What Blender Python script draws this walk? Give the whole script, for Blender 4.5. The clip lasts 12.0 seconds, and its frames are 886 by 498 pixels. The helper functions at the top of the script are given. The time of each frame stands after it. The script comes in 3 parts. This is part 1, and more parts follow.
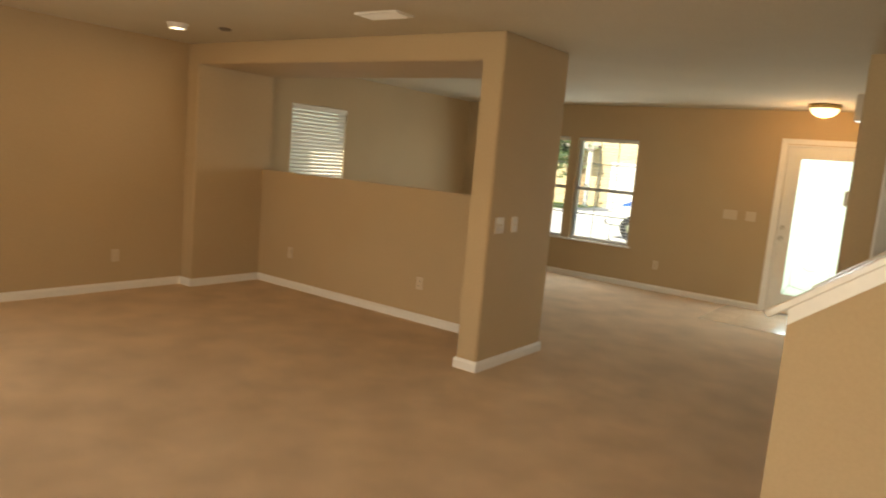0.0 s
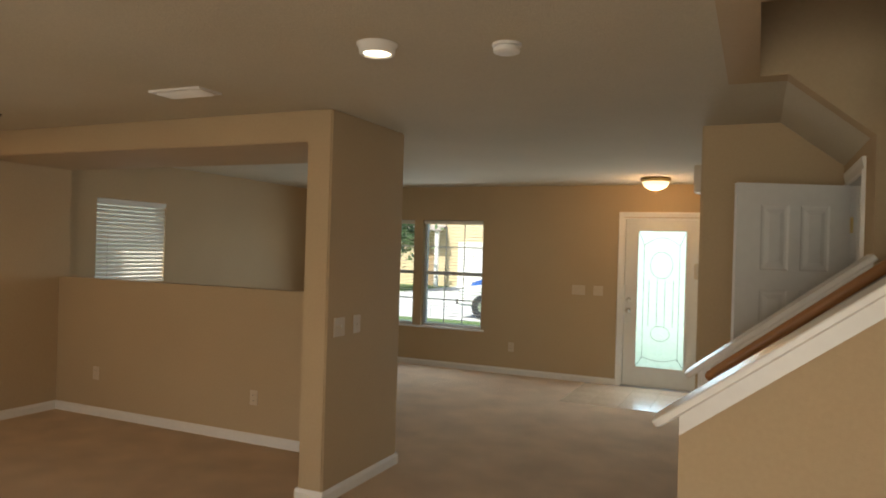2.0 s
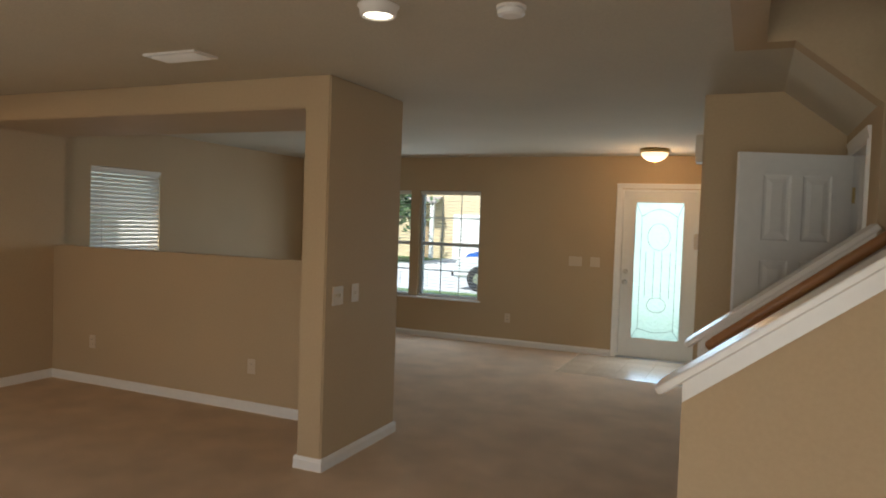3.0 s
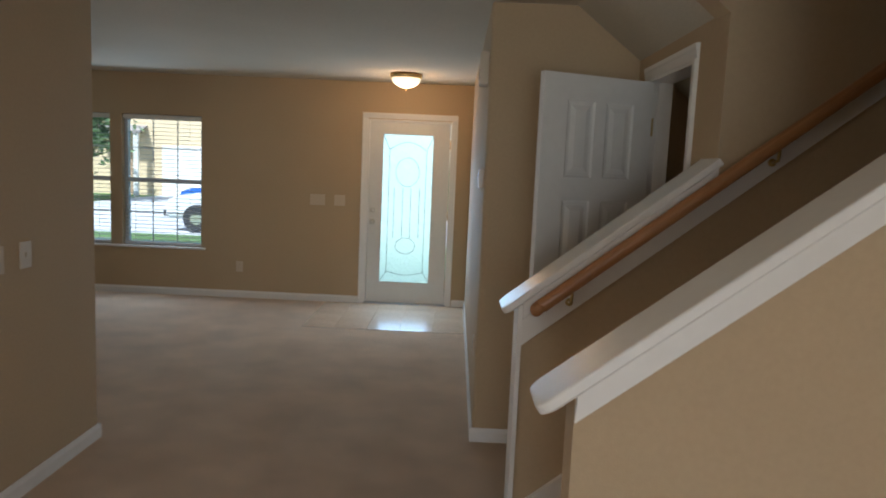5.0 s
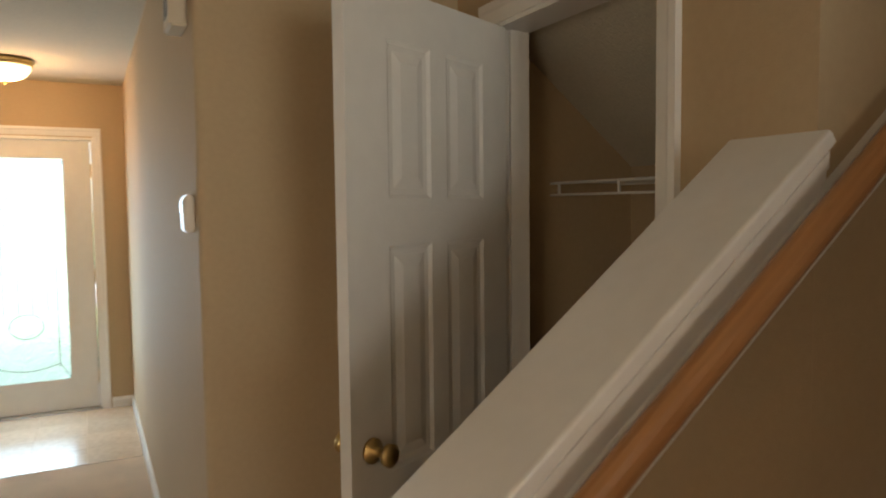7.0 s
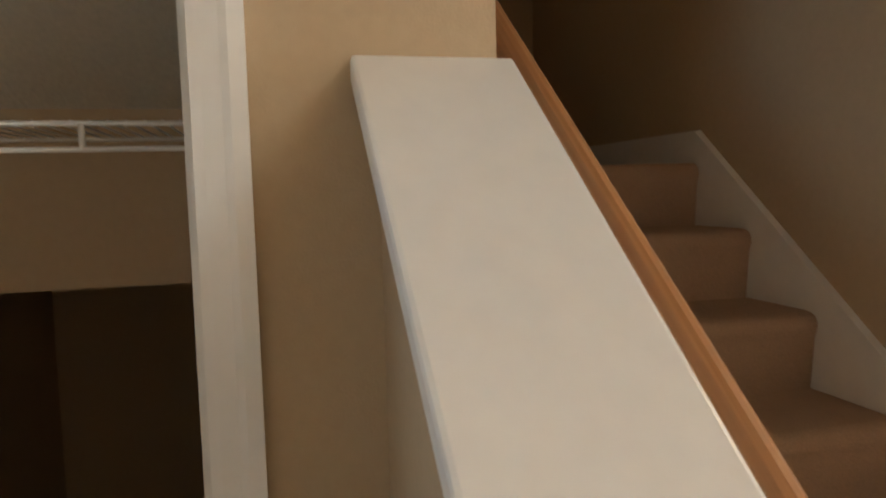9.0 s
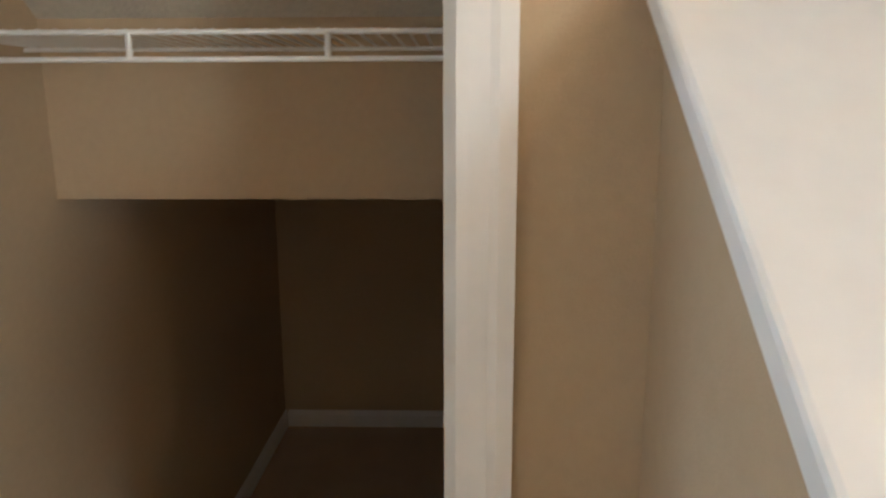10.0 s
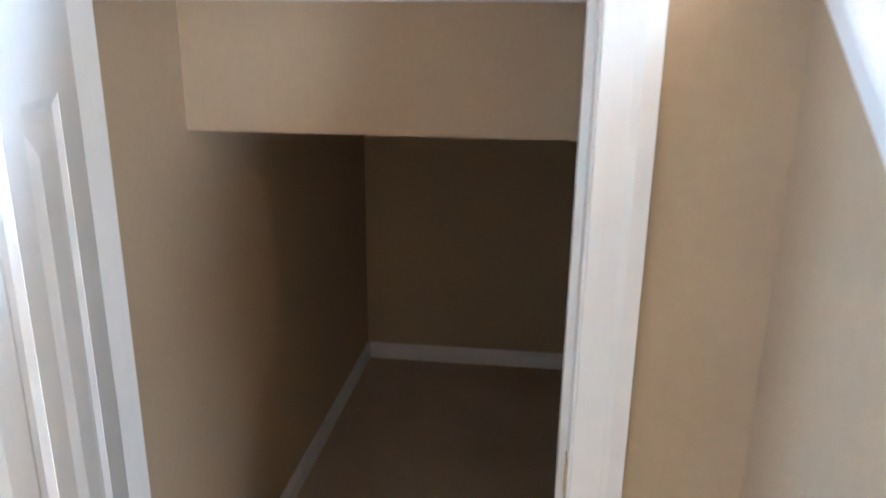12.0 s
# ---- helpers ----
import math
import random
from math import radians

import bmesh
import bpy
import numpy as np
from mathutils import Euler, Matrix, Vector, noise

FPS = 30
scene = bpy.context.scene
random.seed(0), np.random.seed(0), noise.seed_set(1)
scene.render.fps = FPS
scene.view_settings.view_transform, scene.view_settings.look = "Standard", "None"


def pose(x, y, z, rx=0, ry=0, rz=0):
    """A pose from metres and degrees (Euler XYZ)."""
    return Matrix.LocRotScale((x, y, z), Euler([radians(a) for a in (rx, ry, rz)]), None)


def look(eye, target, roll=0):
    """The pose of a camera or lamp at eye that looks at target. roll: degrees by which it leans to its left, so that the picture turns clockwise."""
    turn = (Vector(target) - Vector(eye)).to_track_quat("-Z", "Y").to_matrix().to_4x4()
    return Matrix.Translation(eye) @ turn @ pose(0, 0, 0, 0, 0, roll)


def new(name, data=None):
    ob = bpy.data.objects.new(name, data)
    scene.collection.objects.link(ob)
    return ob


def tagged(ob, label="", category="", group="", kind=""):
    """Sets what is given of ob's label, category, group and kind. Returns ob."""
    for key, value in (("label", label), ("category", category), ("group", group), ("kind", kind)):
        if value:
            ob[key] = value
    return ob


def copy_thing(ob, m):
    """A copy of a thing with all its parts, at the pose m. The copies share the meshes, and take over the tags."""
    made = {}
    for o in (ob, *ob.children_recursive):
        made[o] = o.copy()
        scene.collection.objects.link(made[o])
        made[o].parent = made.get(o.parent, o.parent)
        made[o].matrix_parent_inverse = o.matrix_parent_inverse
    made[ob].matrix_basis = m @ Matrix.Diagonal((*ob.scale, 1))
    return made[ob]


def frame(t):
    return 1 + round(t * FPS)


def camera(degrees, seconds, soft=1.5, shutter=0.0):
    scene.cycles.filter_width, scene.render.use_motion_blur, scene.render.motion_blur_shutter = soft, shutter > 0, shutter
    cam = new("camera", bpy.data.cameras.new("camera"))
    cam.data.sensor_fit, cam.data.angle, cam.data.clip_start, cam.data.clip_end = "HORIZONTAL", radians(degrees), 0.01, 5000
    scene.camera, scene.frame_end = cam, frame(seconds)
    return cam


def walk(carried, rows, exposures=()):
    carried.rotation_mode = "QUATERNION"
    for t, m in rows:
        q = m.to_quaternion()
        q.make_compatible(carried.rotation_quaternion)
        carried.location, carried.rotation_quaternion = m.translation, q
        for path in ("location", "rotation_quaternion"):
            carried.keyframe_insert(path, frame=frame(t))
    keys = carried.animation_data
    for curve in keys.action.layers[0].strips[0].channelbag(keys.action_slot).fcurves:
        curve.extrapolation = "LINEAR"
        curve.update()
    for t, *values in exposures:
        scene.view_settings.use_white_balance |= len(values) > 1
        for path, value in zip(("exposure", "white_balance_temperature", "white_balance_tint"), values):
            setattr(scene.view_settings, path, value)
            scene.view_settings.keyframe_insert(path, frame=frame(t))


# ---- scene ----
# ---------- camera ----------
cam = camera(65.0, 12.0, soft=1.9, shutter=0.3)
PATH = [
    (0.0, look((2.651, -4.177, 1.543), (1.486, -2.573, 1.281), 5.0)),
    (0.5, look((2.44, -3.972, 1.552), (1.511, -2.22, 1.291), 4.8)),
    (1.0, look((2.397, -3.763, 1.566), (1.494, -1.984, 1.426), 2.4)),
    (1.5, look((2.399, -3.628, 1.575), (1.515, -1.836, 1.494), 1.8)),
    (2.0, look((2.401, -3.605, 1.594), (1.577, -1.783, 1.595), 1.7)),
    (2.5, look((2.389, -3.606, 1.59), (1.577, -1.779, 1.568), 1.8)),
    (2.7, look((2.385, -3.604, 1.582), (1.572, -1.779, 1.531), 2.0)),
    (4.3, look((2.067, -3.199, 1.556), (1.495, -1.292, 1.367), 2.3)),
    (4.5, look((2.006, -3.064, 1.562), (1.632, -1.116, 1.305), 2.3)),
    (5.0, look((1.899, -2.678, 1.552), (1.871, -0.692, 1.319), 2.5)),
    (5.5, look((1.784, -2.248, 1.528), (1.797, -0.276, 1.199), 2.8)),
    (6.0, look((1.707, -1.779, 1.524), (2.228, 0.124, 1.197), 4.0)),
    (6.5, look((1.743, -1.262, 1.504), (2.445, 0.594, 1.259), 0.9)),
    (6.7, look((1.759, -1.071, 1.512), (2.536, 0.765, 1.352), 0.5)),
    (8.3, pose(1.894, -0.064, 1.462, 90 - 1.286, 3.388, -65.978)),
    (8.5, pose(1.911, 0.032, 1.432, 90 + 1.172, 2.431, -78.129)),
    (9.0, pose(2.031, 0.203, 1.469, 90 - 4.832, 1.555, -103.938)),
    (9.5, pose(2.148, 0.281, 1.525, 90 - 11.803, -0.571, -104.11)),
    (10.0, pose(2.135, 0.281, 1.474, 90 - 11.476, 0.135, -88.712)),
    (10.5, pose(2.124, 0.343, 1.455, 90 - 16.312, -2.554, -84.622)),
    (11.0, pose(2.137, 0.395, 1.438, 90 - 22.034, -2.5, -81.759)),
    (11.5, pose(2.157, 0.396, 1.428, 90 - 21.89, -3.91, -80.318)),
    (12.0, pose(2.071, 0.358, 1.469, 90 - 15.956, -0.724, -82.991)),
]
EXPOSURES = [(0.0, 1.15, 8100, 10), (1.0, 0.85, 7500, 10), (2.5, 0.6, 6500, 10), (4.5, 0.48, 5500, 10), (5.5, 0.52, 5800, 10), (6.0, 0.62, 6300, 11), (6.7, 0.88, 6700, 11), (8.3, 2.4, 5800, 10), (9.0, 2.5, 5700, 10), (9.5, 2.45, 5400, 10), (10.0, 3.25, 5200, 10), (10.5, 3.95, 4700, 10), (11.0, 4.1, 4500, 10), (12.0, 4.05, 4450, 10)]
walk(cam, PATH, EXPOSURES)

# ---------- world and sun ----------
world = bpy.data.worlds.new("world")
scene.world = world
world.use_nodes = True
wn = world.node_tree
bg = wn.nodes["Background"]
sky = wn.nodes.new("ShaderNodeTexSky")
sky.sky_type, sky.sun_disc = "NISHITA", False
sky.sun_elevation, sky.sun_rotation = radians(48), radians(200)
wn.links.new(sky.outputs[0], bg.inputs[0])
bg.inputs[1].default_value = 0.15

sun_data = bpy.data.lights.new("sun", "SUN")
sun_data.energy, sun_data.angle, sun_data.color = 5.0, radians(0.5), (1.0, 0.95, 0.86)
sun = new("sun", sun_data)
sun.matrix_world = look((-5, -14, 20), (0, 0, 0))

WARM = (1.0, 0.62, 0.30)
DAY = (0.72, 0.86, 1.0)


def area_light(name, loc, target, sx, sy, watts, colour):
    d = bpy.data.lights.new(name, "AREA")
    d.shape, d.size, d.size_y, d.energy, d.color = "RECTANGLE", sx, sy, watts, colour
    o = new(name, d)
    o.matrix_world = look(loc, target)
    return o


def bulb(name, loc, watts, radius, colour=WARM):
    d = bpy.data.lights.new(name, "AREA")
    d.shape, d.size, d.energy, d.color = "DISK", radius, watts, colour
    o = new(name, d)
    o.matrix_world = look(loc, (loc[0], loc[1] + 0.0001, loc[2] - 1))
    return o


# daylight in the openings
area_light("window_daylight", (-1.36, 4.90, 1.26), (-1.36, 0, 0.45), 0.86, 1.4, 8.0, DAY)
area_light("window_daylight", (-2.38, 4.90, 1.26), (-1.9, 0, 0.45), 0.86, 1.4, 3.2, DAY)
area_light("door_daylight", (1.372, 4.965, 1.077), (1.372, 0, 0.7), 0.54, 1.58, 11.5, (0.58, 0.81, 1.0))
area_light("door_sky", (1.372, 5.13, 1.07), (1.372, 0, 1.07), 0.80, 1.86, 1.7, (0.74, 1.0, 0.97))
area_light("blind_daylight", (-3.64, 1.84, 1.57), (0, 1.84, 1.3), 0.86, 0.84, 0.8, DAY)
# added fill through an unseen back opening, for the half wall and floor
area_light("back_fill", (2.3, -6.65, 1.1), (1.8, -3.2, -0.1), 2.3, 1.9, 42, (1.0, 0.98, 0.95))
# added fill from an unseen side window, to brighten closet and floor
area_light("side_fill", (-3.4, -4.4, 1.3), (-1.4, -3.8, 0.1), 1.8, 1.4, 17, (1.0, 0.92, 0.80))
# lamps
hall_data = bpy.data.lights.new("hall_bulb", "POINT")
hall_data.energy, hall_data.color, hall_data.shadow_soft_size = 6.0, (1.0, 0.55, 0.22), 0.08
new("hall_bulb", hall_data).location = (1.37, 4.25, 2.20)
# only the first two cans are in view; the rest are added to brighten
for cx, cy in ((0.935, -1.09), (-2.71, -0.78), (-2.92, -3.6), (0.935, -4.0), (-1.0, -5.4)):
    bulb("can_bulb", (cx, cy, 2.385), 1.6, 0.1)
# added out of view, to light the near half wall
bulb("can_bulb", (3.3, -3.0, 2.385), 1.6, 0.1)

# ---------- materials ----------


def mat(name, colour, rough=0.6, metal=0.0, grain=0.0, scale=40.0, bump=0.0, bump_scale=200.0, big=0.0, big_scale=1.2, spec=0.5, random_tone=0.0):
    m = bpy.data.materials.new(name)
    m.use_nodes = True
    n, l = m.node_tree.nodes, m.node_tree.links
    b = n["Principled BSDF"]
    b.inputs["Base Color"].default_value = (*colour, 1)
    b.inputs["Roughness"].default_value = rough
    b.inputs["Metallic"].default_value = metal
    b.inputs["Specular IOR Level"].default_value = spec
    tc = n.new("ShaderNodeTexCoord")
    last = None
    for amount, sc, det in ((grain, scale, 4.0), (big, big_scale, 3.0)):
        if amount <= 0:
            continue
        t = n.new("ShaderNodeTexNoise")
        t.inputs["Scale"].default_value, t.inputs["Detail"].default_value = sc, det
        l.new(tc.outputs["Object"], t.inputs["Vector"])
        r = n.new("ShaderNodeMapRange")
        r.inputs[1].default_value, r.inputs[2].default_value = 0.3, 0.7
        r.inputs[3].default_value, r.inputs[4].default_value = 1 - amount, 1 + amount
        l.new(t.outputs["Fac"], r.inputs[0])
        x = n.new("ShaderNodeVectorMath")
        x.operation = "SCALE"
        if last:
            l.new(last, x.inputs[0])
        else:
            x.inputs[0].default_value = colour
        l.new(r.outputs[0], x.inputs["Scale"])
        last = x.outputs[0]
    if random_tone:
        oi = n.new("ShaderNodeObjectInfo")
        r = n.new("ShaderNodeMapRange")
        r.inputs[3].default_value, r.inputs[4].default_value = 1 - random_tone, 1 + random_tone
        l.new(oi.outputs["Random"], r.inputs[0])
        x = n.new("ShaderNodeVectorMath")
        x.operation = "SCALE"
        if last:
            l.new(last, x.inputs[0])
        else:
            x.inputs[0].default_value = colour
        l.new(r.outputs[0], x.inputs["Scale"])
        last = x.outputs[0]
    if last:
        l.new(last, b.inputs["Base Color"])
    if bump:
        t = n.new("ShaderNodeTexNoise")
        t.inputs["Scale"].default_value, t.inputs["Detail"].default_value = bump_scale, 5.0
        l.new(tc.outputs["Object"], t.inputs["Vector"])
        bp = n.new("ShaderNodeBump")
        bp.inputs["Strength"].default_value, bp.inputs["Distance"].default_value = bump, 0.01
        l.new(t.outputs["Fac"], bp.inputs["Height"])
        l.new(bp.outputs[0], b.inputs["Normal"])
    return m


def wood(name, dark, light, rough=0.35, stretch=(1.5, 30, 30)):
    m = mat(name, light, rough)
    n, l = m.node_tree.nodes, m.node_tree.links
    b = n["Principled BSDF"]
    tc = n.new("ShaderNodeTexCoord")
    mp = n.new("ShaderNodeMapping")
    mp.inputs["Scale"].default_value = stretch
    t = n.new("ShaderNodeTexNoise")
    t.inputs["Scale"].default_value, t.inputs["Detail"].default_value = 3.0, 6.0
    cr = n.new("ShaderNodeValToRGB")
    cr.color_ramp.elements[0].position, cr.color_ramp.elements[1].position = 0.35, 0.7
    cr.color_ramp.elements[0].color, cr.color_ramp.elements[1].color = (*dark, 1), (*light, 1)
    l.new(tc.outputs["Object"], mp.inputs[0])
    l.new(mp.outputs[0], t.inputs["Vector"])
    l.new(t.outputs["Fac"], cr.inputs[0])
    l.new(cr.outputs[0], b.inputs["Base Color"])
    return m


def glow(name, colour, strength):
    m = bpy.data.materials.new(name)
    m.use_nodes = True
    b = m.node_tree.nodes["Principled BSDF"]
    b.inputs["Base Color"].default_value = (0.9, 0.88, 0.82, 1)
    b.inputs["Emission Color"].default_value = (*colour, 1)
    b.inputs["Emission Strength"].default_value = strength
    return m


def glass(name, colour, rough, ripple=0.0):
    m = bpy.data.materials.new(name)
    m.use_nodes = True
    n, l = m.node_tree.nodes, m.node_tree.links
    b = n["Principled BSDF"]
    b.inputs["Base Color"].default_value = (*colour, 1)
    b.inputs["Roughness"].default_value = rough
    b.inputs["Transmission Weight"].default_value = 1.0
    b.inputs["IOR"].default_value = 1.45 if ripple else 1.05
    if ripple:
        t = n.new("ShaderNodeTexNoise")
        t.inputs["Scale"].default_value = 22.0
        tc = n.new("ShaderNodeTexCoord")
        bp = n.new("ShaderNodeBump")
        bp.inputs["Strength"].default_value, bp.inputs["Distance"].default_value = ripple, 0.02
        l.new(tc.outputs["Object"], t.inputs["Vector"])
        l.new(t.outputs["Fac"], bp.inputs["Height"])
        l.new(bp.outputs[0], b.inputs["Normal"])
    return m


PAINT = mat("tan_wall_paint", (0.50, 0.38, 0.238), 0.75, grain=0.025, scale=60, bump=0.12, bump_scale=260, big=0.04, big_scale=0.9, spec=0.25)
CEIL = mat("ceiling_texture", (0.58, 0.53, 0.425), 0.9, grain=0.05, scale=90, bump=0.5, bump_scale=130, big=0.03, spec=0.1)
TRIM = mat("white_trim_paint", (0.80, 0.78, 0.74), 0.30, grain=0.02, scale=25, bump=0.03, bump_scale=60, big=0.02)
DOORW = mat("white_door_paint", (0.76, 0.75, 0.72), 0.6, grain=0.02, scale=20, bump=0.05, bump_scale=90)
PLATE = mat("almond_plastic", (0.62, 0.53, 0.40), 0.35, grain=0.01)
SLOT = mat("dark_slot", (0.03, 0.03, 0.03), 0.6)
BRASS = mat("aged_brass", (0.55, 0.40, 0.17), 0.32, 1.0, grain=0.1, scale=60)
NICKEL = mat("satin_nickel", (0.62, 0.60, 0.55), 0.3, 1.0, grain=0.05, scale=60)
CARPET = mat("beige_carpet", (0.77, 0.59, 0.42), 0.97, grain=0.22, scale=420, bump=0.9, bump_scale=520, big=0.10, big_scale=2.6, spec=0.05)
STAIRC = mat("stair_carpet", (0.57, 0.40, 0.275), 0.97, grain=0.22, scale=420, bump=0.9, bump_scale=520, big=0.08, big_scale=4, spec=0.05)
TILE = mat("entry_vinyl", (0.63, 0.485, 0.345), 0.25, grain=0.08, scale=30, big=0.08, big_scale=4, bump=0.02, bump_scale=30, random_tone=0.06)
OAK = wood("oak_handrail", (0.36, 0.17, 0.065), (0.46, 0.235, 0.10), stretch=(1.2, 60, 1.2))
VINYLW = mat("vinyl_window", (0.62, 0.66, 0.68), 0.4, grain=0.02)
SLAT = mat("blind_slat", (0.80, 0.78, 0.72), 0.5, grain=0.02)
PANE = glass("window_pane", (0.93, 1.0, 1.0), 0.0)
LEADED = glass("patterned_pane", (0.90, 1.0, 0.98), 0.3, 0.9)
CAME = mat("lead_came", (0.30, 0.32, 0.32), 0.4, 0.6)
WIRE = mat("white_wire_coating", (0.75, 0.74, 0.70), 0.4)
LENS = glow("lamp_lens", (1.0, 0.86, 0.62), 4.0)
BOWL = glow("lamp_bowl", (1.0, 0.74, 0.42), 1.1)
EXT = mat("house_siding", (0.66, 0.52, 0.33), 0.8, grain=0.05, scale=8)
HOUSE_DOOR = mat("stained_house_door", (0.42, 0.29, 0.17), 0.6, grain=0.08, scale=12)
ROOF = mat("roof_shingle", (0.33, 0.29, 0.27), 0.9, grain=0.2, scale=12)
GRASS = mat("grass", (0.10, 0.17, 0.05), 0.95, grain=0.35, scale=9, big=0.2, big_scale=0.4)
CONC = mat("pale_concrete", (0.56, 0.56, 0.55), 0.9, grain=0.08, scale=6, big=0.06, big_scale=0.3)
CARW = mat("white_car_paint", (0.72, 0.73, 0.74), 0.2, grain=0.01)
CARB = mat("blue_car_paint", (0.03, 0.12, 0.42), 0.2, grain=0.01)
# blue base colour stands in for sky reflected in car and house panes
CARG = mat("painted_sky_glass", (0.10, 0.26, 0.55), 0.05)
RUB = mat("tyre_rubber", (0.03, 0.03, 0.032), 0.85, grain=0.1)
BARK = mat("bark", (0.16, 0.11, 0.075), 0.95, grain=0.3, scale=20, bump=0.5, bump_scale=30)
LEAF = mat("foliage", (0.17, 0.25, 0.11), 0.8, grain=0.35, scale=3)

# ---------- mesh helpers ----------


def box(bm, x0, x1, y0, y1, z0, z1):
    r = bmesh.ops.create_cube(bm, size=1.0)
    for v in r["verts"]:
        v.co = Vector(((x0 + x1) / 2 + v.co.x * (x1 - x0), (y0 + y1) / 2 + v.co.y * (y1 - y0), (z0 + z1) / 2 + v.co.z * (z1 - z0)))
    return r["verts"]


def prism(bm, pts, a, b, axis):
    """A polygon of 2D points pulled from a to b along the axis ('x': points are y,z; 'y': x,z; 'z': x,y)."""
    def at(p, d):
        return {"x": (d, p[0], p[1]), "y": (p[0], d, p[1]), "z": (p[0], p[1], d)}[axis]
    lo = [bm.verts.new(at(p, a)) for p in pts]
    hi = [bm.verts.new(at(p, b)) for p in pts]
    bm.faces.new(lo)
    bm.faces.new(hi[::-1])
    for i in range(len(pts)):
        j = (i + 1) % len(pts)
        bm.faces.new((lo[j], lo[i], hi[i], hi[j]))
    return lo + hi


def lathe(bm, profile, centre, n=28, axis="z"):
    rings = []
    for r, h in profile:
        ring = []
        for i in range(n):
            a = 2 * math.pi * i / n
            c, s = r * math.cos(a), r * math.sin(a)
            p = {"z": (c, s, h), "y": (c, h, s), "x": (h, c, s)}[axis]
            ring.append(bm.verts.new(Vector(centre) + Vector(p)))
        rings.append(ring)
    for a, b in zip(rings, rings[1:]):
        for i in range(n):
            j = (i + 1) % n
            bm.faces.new((a[i], a[j], b[j], b[i]))
    for ring in (rings[0], rings[-1]):
        bm.faces.new(ring)


def tube(bm, pts, radius, n=10):
    rings = []
    for k, p in enumerate(pts):
        p = Vector(p)
        d = (Vector(pts[min(k + 1, len(pts) - 1)]) - Vector(pts[max(k - 1, 0)])).normalized()
        u = d.cross(Vector((0, 0, 1)))
        if u.length < 0.01:
            u = d.cross(Vector((0, 1, 0)))
        u.normalize()
        w = d.cross(u)
        rad = radius[k] if isinstance(radius, (list, tuple)) else radius
        rings.append([bm.verts.new(p + rad * (math.cos(2 * math.pi * i / n) * u + math.sin(2 * math.pi * i / n) * w)) for i in range(n)])
    for a, b in zip(rings, rings[1:]):
        for i in range(n):
            j = (i + 1) % n
            bm.faces.new((a[i], a[j], b[j], b[i]))
    bm.faces.new(rings[0])
    bm.faces.new(rings[-1])


def bevel(bm, w, seg=2):
    bmesh.ops.remove_doubles(bm, verts=bm.verts, dist=1e-6)
    bmesh.ops.bevel(bm, geom=list(bm.edges), offset=w, segments=seg, affect="EDGES", clamp_overlap=True)


def part(name, bm, material, parent=None, label="", smooth=False):
    bmesh.ops.recalc_face_normals(bm, faces=bm.faces)
    me = bpy.data.meshes.new(name)
    bm.to_mesh(me)
    bm.free()
    me.materials.append(material)
    if smooth:
        me.shade_smooth()
    o = new(name, me)
    o.parent = parent
    return tagged(o, label)


def setting(name, bm, material, label):
    return tagged(part(name, bm, material), label, kind="structure")


def empty(name, label, category, group="", kind="", loc=(0, 0, 0)):
    o = new(name)
    o.empty_display_size = 0.05
    return tagged(o, label, category, group, kind)


def wall(name, axis, c0, c1, u0, u1, z0, z1, holes, label, material=None):
    """A wall slab between c0 and c1 across the axis, with holes (u0, u1, z0, z1) cut through."""
    bm = bmesh.new()
    cuts = sorted({u0, u1, *[h[0] for h in holes], *[h[1] for h in holes]})

    def add(a, b, lo, hi):
        if hi - lo > 1e-4:
            if axis == "y":
                box(bm, a, b, c0, c1, lo, hi)
            else:
                box(bm, c0, c1, a, b, lo, hi)
    for a, b in zip(cuts, cuts[1:]):
        hs = sorted([h for h in holes if h[0] <= a + 1e-6 and h[1] >= b - 1e-6], key=lambda h: h[2])
        lo = z0
        for h in hs:
            add(a, b, lo, h[2])
            lo = h[3]
        add(a, b, lo, z1)
    return setting(name, bm, material or PAINT, label)


# ---------- structure ----------
H = 2.44
XL, YF, XE, YS, XD = -3.73, 5.0, 2.055, 1.165, 2.86
YI, YC = 0.06, 1.097  # faces of the stair wall and the far closet wall inside the closet
SLOPE = 0.782


def cap_z(x, slope=SLOPE):
    return 1.035 + slope * (x - 2.10)


# floors
bm = bmesh.new()
box(bm, XL - 0.2, 5.4, -7.0, 3.75, -0.2, 0.0)
box(bm, XL - 0.2, 0.5, 3.75, YF + 0.0, -0.2, 0.0)
setting("floor", bm, CARPET, "worn beige cut-pile carpet with faint traffic marks")

wall("wall_front", "y", YF, YF + 0.16, XL - 0.16, XE + 0.14, -0.2, H + 0.2,
     [(-2.82, -1.93, 0.545, 1.99), (-1.80, -0.91, 0.545, 1.99), (0.915, 1.845, -0.0, 2.045)], "tan painted front wall with two windows and the entry door")
# second hole: unseen window, added for its light
wall("wall_left", "x", XL - 0.16, XL, -7.0, YF, -0.2, H + 0.2, [(1.385, 2.29, 1.14, 2.02), (-5.3, -3.5, 0.6, 2.0)], "tan painted side wall with a blind-covered window and an added unseen one")
# the back opening is out of view, added to let fill light in
wall("wall_back", "y", -7.16, -7.0, XL - 0.16, 5.4, -0.2, H + 0.2, [(1.1, 3.5, 0.05, 2.08)], "tan painted back wall with an added, unseen patio opening")
bm = bmesh.new()
rr = 0.022
corner = [(XE + rr - rr * math.cos(radians(k * 15)), YS + rr - rr * math.sin(radians(k * 15))) for k in range(7)]
